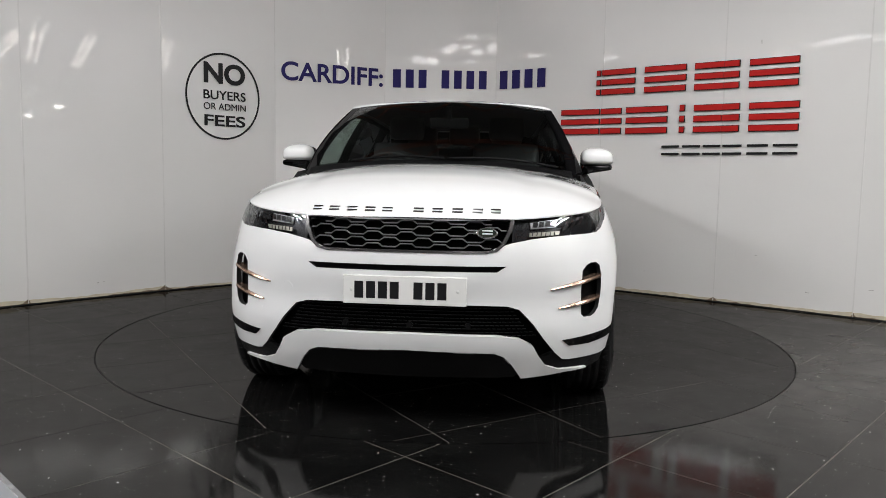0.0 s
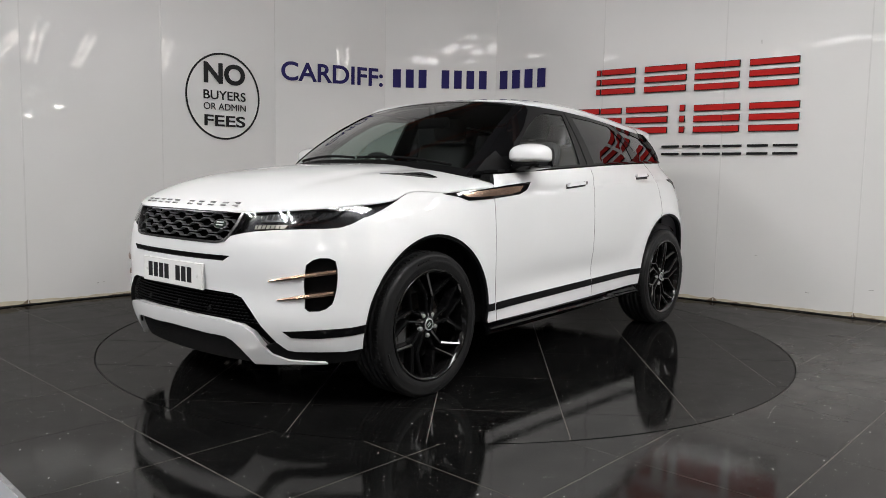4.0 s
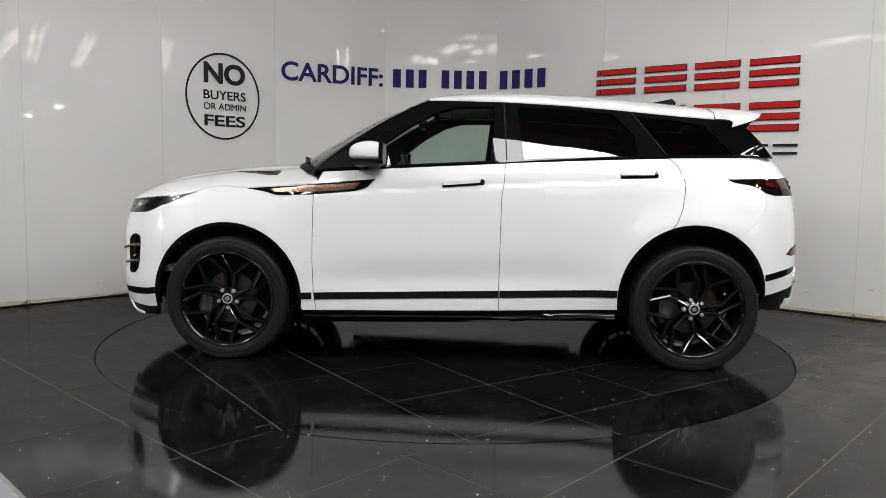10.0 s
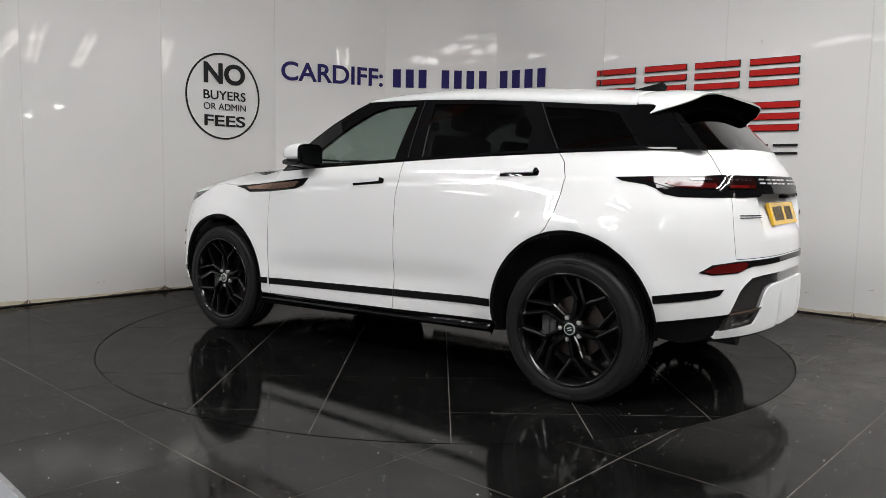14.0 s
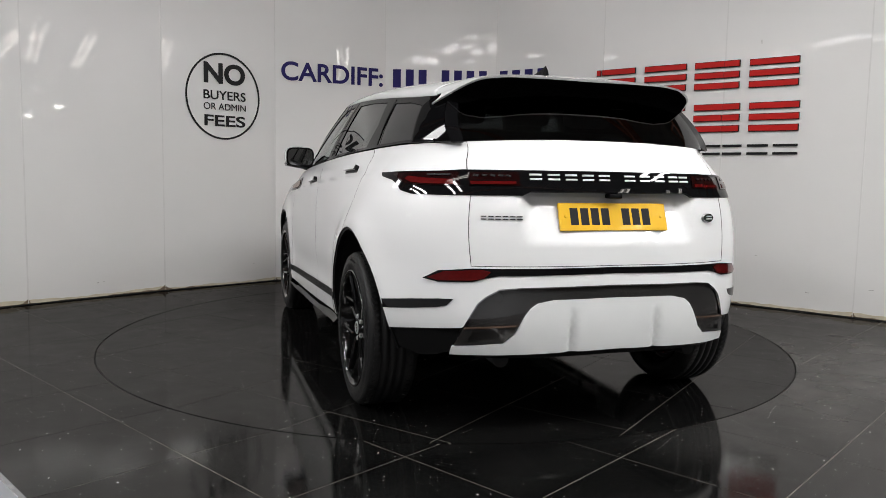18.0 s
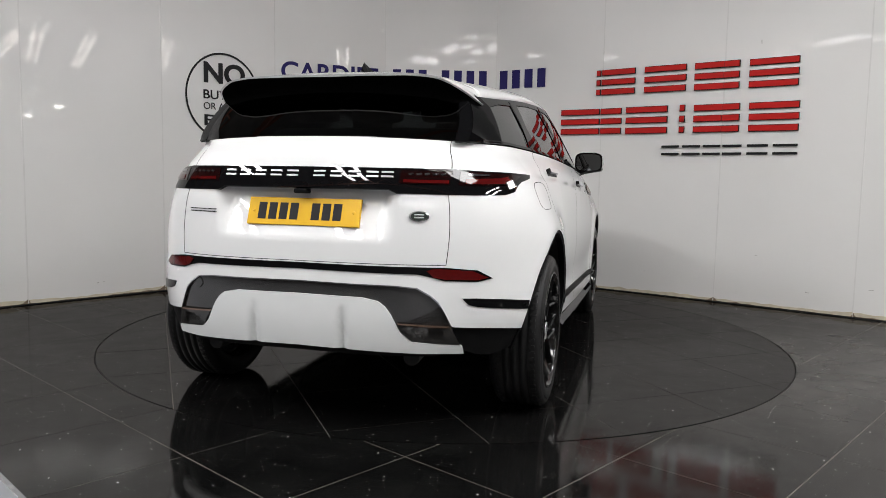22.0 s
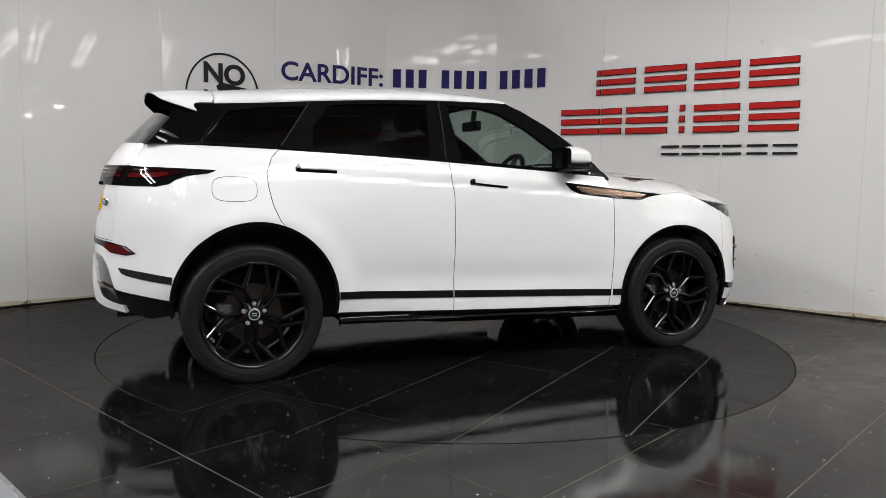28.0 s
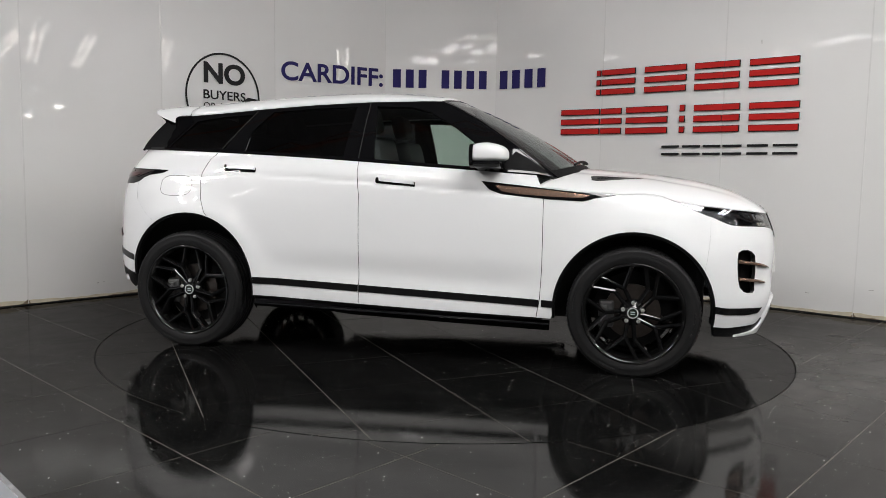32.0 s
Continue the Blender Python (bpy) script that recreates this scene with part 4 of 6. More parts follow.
def build_front(car):
    z_lamp_out = [S(1.96, .838), S(1.90, .840), S(1.843, .845), S(1.794, .861), S(1.727, .893), S(1.629, .930), S(1.512, .968)]
    lamp_in = [NF(.452, .810), NF(.53, .822), NF(.62, .832)]
    lamp_top = [S(1.58, .960), S(1.70, .945), S(1.9, .926), NF(.62, .914), NF(.53, .907), NF(.447, .899)]
    lamp_poly = lamp_in + z_lamp_out + lamp_top
    af_joint = [S(x, z) for x, z in arc_pts(1.336, .366, .434, 33, -8, 8)]
    # bumper: left half outline, then mirrored
    left = [NF(.0, .770)] + [NF(.345, .771), NF(.392, .790), NF(.45, .807)] + lamp_in[1:] + z_lamp_out[:5] + af_joint + [S(1.764, .298), S(1.83, .289), S(1.94, .291), NF(.70, .291), NF(.672, .297), NF(.637, .332), NF(.585, .40), NF(.54, .463), NF(.482, .524), NF(.43, .539), NF(0, .548)]
    right = flip_front(left)
    poly = left + right[1:-1]
    vent = [NF(.752, .683), NF(.770, .704), NF(.790, .714), NF(.815, .713), NF(.832, .700), NF(.840, .665), NF(.843, .622), NF(.840, .56), NF(.832, .510), NF(.815, .487), NF(.797, .478), NF(.765, .477), NF(.751, .491), NF(.747, .59)]
    slot = [NF(.424, .7085), NF(.385, .684), NF(0, .683), (-NF(.385, .684)[0], .684), (-NF(.424, .7085)[0], .7085), NF(0, .7075)]
    shell("front_bumper", poly, skin, PAINT, car, "white painted front bumper", holes=[slot, vent, flip_front(vent)], gap=.0004, off=.0008, depth=.02)
    shell("slot_insert", slot, skin, PLASTIC, car, off=-.018, depth=0)
    # lower grille and its mesh
    lg = [NF(0, .552), NF(.43, .543), NF(.487, .528), NF(.55, .463), NF(.645, .33), NF(.60, .29), NF(.56, .335), NF(.49, .395), NF(.39, .410), NF(0, .415)]
    lgp = lg + flip_front(lg)[1:-1]
    grille = shell("lower_grille", lgp, skin, HOLLOW, car, "black mesh lower grille", off=-.035, depth=.0)
    bm = bmesh.new()
    for r in range(9):
        for k in range(-30, 31):
            y, z = k * .021 + (.0105 if r % 2 else 0), .41 + r * .0145
            lim = .47 if z > .5 else .47 + (.5 - z) * .9
            if abs(y) > lim:
                continue
            p = skin(NF(y, z)[0], z)
            x = float(p[0]) - .022
            for dy, dz in ((.0075, .0), ):
                box(bm, x - .004, x + .004, y - .0085, y + .0085, z - .0022, z + .0022, 0, None)
    tagged(part("mesh", bm, PLASTIC, grille), kind="stuff")
    # chin: white skid lip, black flanks, black centre
    lip = [NF(0, .418), NF(.39, .413), NF(.487, .400), NF(.543, .368), NF(.565, .325), NF(.60, .272), NF(.66, .248), NF(.785, .241), NF(.79, .233), NF(.68, .231), NF(.58, .222), NF(.495, .215), NF(.45, .290), NF(.42, .322), NF(.38, .338), NF(0, .346)]
    shell("skid_lip", lip + flip_front(lip)[1:-1], skin, PAINT, car, "white painted skid lip", off=.005, depth=.03)
    chin = [NF(0, .356), NF(.40, .346), NF(.50, .24), NF(.47, .205), NF(0, .20)]
    shell("chin_panel", chin + flip_front(chin)[1:-1], skin, PLASTIC, car, "black chin panel", off=-.02, depth=.02)
    rim = [NF(0, .345), NF(.38, .337), NF(.42, .321), NF(.45, .289), NF(.446, .285), NF(.417, .316), NF(.378, .332), NF(0, .340)]
    shell("chin_edge", rim + flip_front(rim)[1:-1], skin, SATIN, car, "thin bright edge under the skid lip", off=.0, depth=.01, res=.02)

    def flank(sgn):
        f = (lambda p: p) if sgn > 0 else flip_front
        shell("corner_trim", f([NF(.640, .328), NF(.674, .293), NF(.70, .287), S(1.94, .287), S(1.83, .285), S(1.764, .294), S(1.775, .238), S(1.85, .232), NF(.79, .229), NF(.65, .229), NF(.58, .26), NF(.565, .30)]), skin, PLASTIC, car, "black lower corner trim", off=-.006, depth=.02)
        shell("corner_stripe", f([NF(.668, .385), NF(.70, .357), NF(.79, .355), S(1.83, .364), S(1.766, .374), S(1.764, .413), S(1.83, .402), NF(.79, .395)]), skin, GLOSSBLACK, car, off=.003, depth=.008)
        shell("vent_insert", f([NF(.73, .73), NF(.862, .73), NF(.862, .46), NF(.73, .46)]), skin, PLASTIC, car, off=-.04, depth=0)
        for (y0, z0), (y1, z1) in (((.612, .607), (.838, .653)), ((.648, .525), (.834, .558))):
            bm = bmesh.new()
            rows = []
            for k in range(9):
                t = k / 8
                y, z = y0 + (y1 - y0) * t, z0 + (z1 - z0) * t
                p = Vector(skin(NF(y, z)[0], z))
                th = .003 + .0055 * math.sin(min(1, t * 1.6) * math.pi / 2)
                out = Vector((.75, .65, 0)).normalized() * (.008 + .008 * math.sin(t * math.pi))
                back = Vector((-.75, -.65, 0)) * .03
                rows.append([bm.verts.new(Vector((q.x, q.y * sgn, q.z))) for q in (p + back + Vector((0, 0, th)), p + out * .7 + Vector((0, 0, th)), p + out, p + out * .7 - Vector((0, 0, th)), p + back - Vector((0, 0, th)))])
            for a, b in zip(rows, rows[1:]):
                for k in range(5):
                    bm.faces.new((a[k], a[(k + 1) % 5], b[(k + 1) % 5], b[k]))
            bm.faces.new(rows[0])
            bm.faces.new(rows[-1][::-1])
            part("vent_blade", bm, COPPER, car, "copper-coloured blade across the side vent")
        # headlamp
        lamp = shell("headlamp", f(lamp_poly), skin, LAMPBODY, car, "slim headlamp with clear cover", off=-.03, depth=0)
        shell("lamp_cover", f(lamp_poly), skin, GLASSL, lamp, off=.001, depth=.006, gap=.001)
        shell("reflector", f([NF(.526, .897), NF(.531, .870), NF(.644, .877), NF(.644, .913)]), skin, CLEARLENS, lamp, "bright reflector block", off=-.022, depth=.01, res=.02)
        for k in range(4):
            y0, z0 = .534 + .027 * k, .874 + .0025 * k
            shell("led_cell", f([NF(y0, z0), NF(y0 + .020, z0 + .001), NF(y0 + .022, z0 + .023), NF(y0 + .002, z0 + .021)]), skin, CHROME, lamp, off=-.012, depth=.008, res=.008)
        shell("reflector", f([NF(.656, .916), NF(.654, .880), NF(.722, .888), NF(.733, .923)]), skin, SMOKE, lamp, "smoked second reflector block", off=-.018, depth=.01, res=.02)
        shell("indicator", f([NF(.520, .851), NF(.655, .858), NF(.648, .841), NF(.520, .834)]), skin, AMBER, lamp, "pale ribbed indicator bar", off=-.010, depth=.006, res=.012)
        for k in range(6):
            y0 = .530 + .019 * k
            shell("indicator_rib", f([NF(y0, .837), NF(y0 + .0035, .837), NF(y0 + .0055, .853), NF(y0 + .002, .853)]), skin, SMOKE, lamp, off=-.008, depth=.002, res=.012)
        for k in range(3):
            y0 = .668 + .034 * k
            shell("side_reflector", f([NF(y0, .866 + .008 * k), NF(y0 + .010, .857 + .010 * k), NF(y0 + .030, .880 + .013 * k), NF(y0 + .020, .899 + .009 * k)]), skin, CHROME, lamp, "chrome side reflector facet", off=-.016, depth=.008, res=.012)
        shell("daytime_strip", f([NF(.665, .858), NF(.668, .852), NF(.747, .874), NF(.797, .912), NF(.806, .938), NF(.797, .937), NF(.783, .912), NF(.740, .880)]), skin, SMOKE, lamp, "smoked hooked daytime light strip", off=-.006, depth=.006, res=.012)
        shell("lamp_inner_trim", f([NF(.500, .892), NF(.512, .893), NF(.492, .866), NF(.484, .865)]), skin, CHROME, lamp, "bright inner trim sliver", off=-.012, depth=.004, res=.015)
        # fender
        hl = [S(x, float(hood_line(x))) for x in (1.512, 1.49, 1.47, 1.45, 1.415, 1.38, 1.315, 1.25, 1.1, .95, .83)]
        arch = [S(x, z) for x, z in arc_pts(1.336, .366, .434, 186, 31, 26)]
        fen = hl + [S(.836, .95), S(.839, .72), S(.839, .58), S(.832, .418), S(.815, .304), S(.896, .302)] + arch + [S(1.737, .886), S(1.629, .928)]
        shell("front_wing", f(fen), skin, PAINT, car, "white painted front wing", gap=G, depth=.02, res=.02)
        shell("wing_vent", f([S(1.225, .994), S(.95, 1.014), S(.70, 1.040), S(.484, 1.060), S(.53, 1.014), S(.602, .988), S(.86, .966), S(1.05, .959), S(1.115, .978)]), skin, GLOSSBLACK, car, "black side vent with a copper blade", off=.004, depth=.012)
        shell("vent_inlay", f([S(1.09, .990), S(.86, 1.016), S(.60, 1.036), S(.565, 1.038), S(.60, 1.006), S(.70, .990), S(.905, .979), S(1.05, .976)]), skin, COPPER, car, "copper-coloured inlay of the side vent", off=.007, depth=.004)
        shell("arch_liner", f([S(x, z) for x, z in arc_pts(1.336, .366, .436, 188, -8, 26)] + [S(x, z) for x, z in arc_pts(1.336, .366, .422, -8, 188, 26)]), skin, PLASTIC, car, off=-.006, depth=.03)
    both(flank)
    # grille
    gp = [NF(0, .897), NF(.44, .897), NF(.425, .85), NF(.40, .80), NF(.375, .778), NF(.33, .771), NF(0, .771)]
    grl = shell("grille", gp + flip_front(gp)[1:-1], skin, HOLLOW, car, "black honeycomb grille with a satin surround", off=-.035, depth=0)
    fr_out = [NF(.0, .905), NF(.452, .902), NF(.44, .85), NF(.412, .795), NF(.385, .770), NF(.335, .760), NF(0, .760)]
    fr_in = [NF(.0, .902), NF(.437, .899), NF(.424, .85), NF(.397, .798), NF(.372, .778), NF(.332, .771), NF(0, .771)]
    shell("grille_frame", fr_out + flip_front(fr_out)[1:-1], skin, GREY, grl, "satin grey grille surround", holes=[fr_in + flip_front(fr_in)[1:-1]], off=.004, depth=.025, res=.018)
    for r in range(5):
        z0 = .787 + r * .0245
        for k in range(-6, 7):
            if (k + r) % 2:
                continue
            yc = k * .0715
            if abs(yc) + .06 > .43 + (z0 - .787) * .25:
                continue
            bm = bmesh.new()
            lim = .400 + (z0 - .787) * .25
            pts = [(max(-lim, min(lim, yc + dy)), z0 + dz) for dy, dz in ((-.0715, -.0055), (-.042, -.0055), (-.024, .0075), (.024, .0075), (.042, -.0055), (.0715, -.0055))]
            prev = []
            for y, z in pts:
                x = float(skin(NF(y, z)[0], z)[0]) - .013
                prev.append([bm.verts.new((x, y, z + .0033)), bm.verts.new((x + .004, y, z + .0012)), bm.verts.new((x + .004, y, z - .0012)), bm.verts.new((x, y, z - .0033)), bm.verts.new((x - .02, y, z))])
            for a, b in zip(prev, prev[1:]):
                for j in range(5):
                    bm.faces.new((a[j], a[(j + 1) % 5], b[(j + 1) % 5], b[j]))
            part("grille_link", bm, LINK, grl)
    # badges, plate
    bm = bmesh.new()
    lathe(bm, [(.001, .006), (.9, .006), (1.0, .003), (1.0, -.004)], 32, "Z")
    bmesh.ops.transform(bm, matrix=on_skin(*NF(.339, .846)) @ Matrix.Diagonal((.045, .024, 1, 1)), verts=bm.verts)
    badge = part("front_badge", bm, SATIN, car, "small oval badge with a silver rim")
    bm = bmesh.new()
    lathe(bm, [(.001, .0085), (.80, .0085), (.84, .005)], 32, "Z")
    bmesh.ops.transform(bm, matrix=on_skin(*NF(.339, .846)) @ Matrix.Diagonal((.045, .024, 1, 1)), verts=bm.verts)
    part("badge_face", bm, GREENBLACK, badge, "dark green badge face")
    bm = bmesh.new()
    for z in (.853, .841):
        box(bm, -.022, .022, -.0028, .0028, .0085, .0098, 0, on_skin(*NF(.339, z)))
    part("badge_bar", bm, BADGE, badge)
    for k, y in enumerate((-.40, -.325, -.245, -.165, -.09, .045, .125, .21, .295, .37)):
        bm = bmesh.new()
        for s in (0, 1):
            def on_edge(z):
                lo, hi = 1.8, 2.13
                for _ in range(40):
                    mid = (lo + hi) / 2
                    if float(hood(mid, y)[2]) > z:
                        lo = mid
                    else:
                        hi = mid
                return lo
            zb = .943 - s * .012
            x0, x1 = on_edge(zb), on_edge(zb - .0045)
            q, q1 = hood(x0, y), hood(x1, y)
            vs = []
            for dz in (.0005, .003):
                vs += [bm.verts.new((xx, y + dy, float(zz[2]) + dz)) for xx, zz, dy in ((x0, q, -.022), (x0, q, .022), (x1, q1, .022), (x1, q1, -.022))]
            for fc in ((4, 5, 6, 7), (0, 1, 5, 4), (1, 2, 6, 5), (2, 3, 7, 6), (3, 0, 4, 7)):
                bm.faces.new([vs[i] for i in fc])
        part("bonnet_bar", bm, SATIN, car, "satin grey bar along the bonnet's edge")
    for (y, z), r, nm in (((-.522, .596), .0235, "towing_cover"), ((.674, .492), .0095, "parking_sensor"), ((-.664, .487), .0095, "parking_sensor")):
        bm = bmesh.new()
        lathe(bm, [(.001, .0012), (r - .0018, .0012), (r - .0012, .0)], 28, "Z")
        bmesh.ops.transform(bm, matrix=on_skin(*NF(y, z)), verts=bm.verts)
        part(nm, bm, PAINT, car, "white painted round cover", smooth=False)
        bm = bmesh.new()
        lathe(bm, [(r - .0012, .0003), (r + .0006, .0003)], 28, "Z")
        bmesh.ops.transform(bm, matrix=on_skin(*NF(y, z)), verts=bm.verts)
        part("cover_gap", bm, DARK, car)
    for y in (-.26, .02, .27):
        bm = bmesh.new()
        lathe(bm, [(.001, .004), (.010, .004), (.014, .0), (.014, -.01)], 20, "Z")
        bmesh.ops.transform(bm, matrix=on_skin(*NF(y, .452), -.02), verts=bm.verts)
        part("grille_sensor", bm, PLASTIC, car)
    plate(car, 1)


def plate(car, end):
    """Registration plate with plain bars; end 1 is the nose, -1 the tail."""
    if end > 0:
        x, y0, y1, z0, z1, mt, nm = 2.185, -.262, .262, .540, .661, PLATEW, "front_plate"
        m = pose(x, 0, (z0 + z1) / 2, 90, 0, 90)
    else:
        x, y0, y1, z0, z1, mt, nm = -2.070, -.258, .248, .865, .983, PLATEY, "rear_plate"
        m = pose(x, (y0 + y1) / 2, (z0 + z1) / 2, 90, 0, -90) @ pose(0, 0, 0, -18, 0, 0)
    w, h = y1 - y0, z1 - z0
    bm = bmesh.new()
    box(bm, -w / 2, w / 2, -h / 2, h / 2, -.012, .004, .003, m)
    pl = part(nm, bm, mt, car, "white front plate with plain black bars" if end > 0 else "yellow rear plate with plain black bars")
    for k, cx in enumerate((-.385, -.285, -.185, -.085, .115, .215, .315)):
        bm = bmesh.new()
        cx = cx * w / .5 * .48
        box(bm, cx - .019 * w / .52, cx + .019 * w / .52, -.036, .036, .004, .0048, 0, m)
        part("plate_bar", bm, INKBLACK, pl)
    for cx in (-.226, .226):
        bm = bmesh.new()
        lathe(bm, [(.001, .008), (.005, .0075), (.007, .004)], 14, "Z")
        bmesh.ops.transform(bm, matrix=m @ Matrix.Translation((cx, 0, 0)), verts=bm.verts)
        part("plate_screw", bm, mt, pl)


def build_hood(car):
    xs = np.concatenate([np.linspace(.80, 1.9, 48)[:-1], 1.9 + (2.132 - 1.9) * np.sin(np.linspace(0, math.pi / 2, 26))])
    ts = np.sin(np.linspace(-math.pi / 2, math.pi / 2, 61))
    bm = bmesh.new()
    grid = []
    for x in xs:
        zl = float(hood_line(x))
        ye = float(edge_y(np.array(x), np.array(zl))) - G
        row = []
        for t in ts:
            xx = x
            if x < 1.3:
                # the rear edge curves forward in the middle, under the scuttle
                back = .80 + .245 * (1 - abs(t) ** 2.2)
                xx = back + (x - .80) / .5 * (1.3 - back)
                zl = float(hood_line(xx))
                ye = float(edge_y(np.array(xx), np.array(zl))) - G
            row.append(bm.verts.new(Vector(hood(xx, t * ye))))
        grid.append(row)
    for a, b in zip(grid, grid[1:]):
        for k in range(len(ts) - 1):
            bm.faces.new((a[k], b[k], b[k + 1], a[k + 1]))
    ext = bmesh.ops.extrude_edge_only(bm, edges=[e for e in bm.edges if e.is_boundary])
    for v in ext["geom"]:
        if isinstance(v, bmesh.types.BMVert):
            v.co.z -= .007
            v.co.y *= .996
    part("bonnet", bm, PAINT, car, "white painted clamshell bonnet", smooth=True)

    def vent(sgn):
        poly = [(1.38, sgn * .603), (1.10, sgn * .632), (1.085, sgn * .66), (1.09, sgn * .735), (1.13, sgn * .738), (1.26, sgn * .66)]
        shell("bonnet_vent", poly, hood, GLOSSBLACK, car, "black bonnet vent", off=.003, depth=.006, sign=1, res=.02)
        for k in range(3):
            s0 = .615 + .022 * k
            shell("vent_slat", [(1.24 - .03 * k, sgn * (s0 + .018)), (1.12, sgn * (s0 + .030)), (1.12, sgn * (s0 + .037)), (1.23 - .03 * k, sgn * (s0 + .022))], hood, GREY, car, off=.005, depth=.003, res=.02)
    both(vent)


def build_sides(car):
    def side(sgn):
        f = (lambda p: p) if sgn > 0 else flip_front
        belt = [S(x, float(belt_z(x)) - .004) for x in np.linspace(-.253, .79, 14)]
        fd = [S(.824, 1.03), S(.836, .95), S(.839, .72), S(.839, .58), S(.832, .418), S(.815, .304), S(.3, .312), S(-.231, .325), S(-.23, .45), S(-.232, .75), S(-.235, .97), S(-.249, 1.066)] + belt
        door = shell("front_door", f(fd), skin, PAINT, car, "white painted front door", gap=G, depth=.03, res=.018)
        belt = [S(x, float(belt_z(x)) - .004) for x in np.linspace(-1.194, -.253, 14)]
        arch = [S(x, z) for x, z in arc_pts(-1.325, .41, .425, 71, -9, 16)]
        rd = [S(-.249, 1.066), S(-.235, .97), S(-.232, .75), S(-.23, .45), S(-.231, .325), S(-.6, .336), S(-.893, .345)] + arch[::-1] + [S(-1.211, .841), S(-1.245, .922), S(-1.264, 1.019), S(-1.266, 1.083), S(-1.236, 1.163)] + belt
        rdoor = shell("rear_door", f(rd), skin, PAINT, car, "white painted rear door", gap=G, depth=.03, res=.018)
        for dr, (x0, z0, x1, z1) in ((door, (.098, 1.036, -.130, 1.054)), (rdoor, (-.905, 1.103, -1.112, 1.110))):
            sk = [S(x0, z0 - .014), S(x1, z1 - .014), S(x1 - .004, z1 - .008), S(x1 - .004, z1 + .006), S(x1, z1 + .010), S(x0 - .02, z0 + .012), S(x0, z0 + .008)]
            shell("handle_recess", f(sk), skin, GLOSSBLACK, dr, "black handle gap", off=.002, depth=.006, res=.015, gap=-.003)
            hk = [S(x0, z0 - .003), S(x1 + .02, z1 - .004), S(x1 + .016, z1 + .014), S(x0 - .02, z0 + .018), S(x0 - .003, z0 + .012)]
            shell("door_handle", f(hk), skin, PAINT, dr, "white flush door handle", off=.020, depth=.016, res=.015)
            shell("handle_end", f([S(x1 + .017, z1 - .006), S(x1, z1 - .004), S(x1, z1 + .014), S(x1 + .013, z1 + .015)]), skin, GLOSSBLACK, dr, "black end of the handle", off=.019, depth=.02, res=.015)
        # trim strip and sill
        for dr, xa, xb in ((door, .826, -.227), (rdoor, -.235, -.897)):
            xs = np.linspace(xa, xb, 8)
            st = [S(x, .432 - .031 * x) for x in xs] + [S(x, .392 - .031 * x) for x in xs[::-1]]
            shell("trim_strip", f(st), skin, PLASTIC, dr, "black trim strip", off=.004, depth=.01)
        shell("trim_strip", f([S(.92, .405), S(.842, .407), S(.842, .368), S(.912, .366)]), skin, PLASTIC, car, off=.004, depth=.01)
        xs = np.linspace(.89, -.89, 24)
        si = [S(x, .306 - .021 * x) for x in xs] + [S(x, .259 - .014 * x) for x in xs[::-1]]
        
        def sill_fn(u, z):
            p = skin(u, z)
            k = np.clip((z - (.259 - .014 * p[..., 0])) / .05, -.1, 1.1)
            p[..., 1] = p[..., 1] + np.sign(p[..., 1]) * (.03 * np.sin(math.pi * np.clip(k, 0, 1)) + .012 * (1 - k))
            return p
        shell("sill", f(si), sill_fn, GLOSSBLACK, car, "gloss black sill", off=-.012, depth=.05, res=.012)
        # quarter panel
        belt = [S(x, float(belt_z(x)) - .003) for x in (-1.83, -1.78, -1.7, -1.58, -1.45, -1.3, -1.194)]
        arch = [S(x, z) for x, z in arc_pts(-1.325, .41, .425, 71, 122, 10)]
        seam = [S(-1.605, .788), S(-1.67, .833), S(-1.737, .903), S(-1.754, .985), S(-1.757, 1.045)]
        gate = [NR(.602, 1.045), NR(.601, 1.10), NR(.594, 1.15), NR(.576, 1.232), NR(.62, 1.229)]
        qp = [S(-1.236, 1.163), S(-1.266, 1.083), S(-1.264, 1.019), S(-1.245, .922), S(-1.211, .841)] + arch + seam + gate + belt
        shell("quarter_panel", f(qp), skin, PAINT, car, "white painted rear quarter panel", gap=G, depth=.02, res=.02)
        shell("arch_liner", f([S(x, z) for x, z in arc_pts(-1.325, .41, .427, 190, -10, 26)] + [S(x, z) for x, z in arc_pts(-1.325, .41, .413, -10, 190, 26)]), skin, PLASTIC, car, off=-.006, depth=.03)
        # glasshouse side: gloss black frame with three panes
        g = side_glass(sgn)
        sg = -1 if sgn > 0 else 1
        a_p = [(.87, 1.097), (.78, 1.175), (.62, 1.295), (.45, 1.408), (.30, 1.489), (.185, 1.538)]
        ro = [(x, float(roof_z(x)) - .003) for x in (.05, -.25, -.6, -.95, -1.25, -1.5, -1.62)]
        bt = [(x, float(belt_z(x)) + .001) for x in (-1.835, -1.7, -1.5, -1.2, -.9, -.5, -.1, .3, .6, .80)]
        frame_p = a_p + ro + [(-1.645, 1.44), (-1.742, 1.33)] + bt
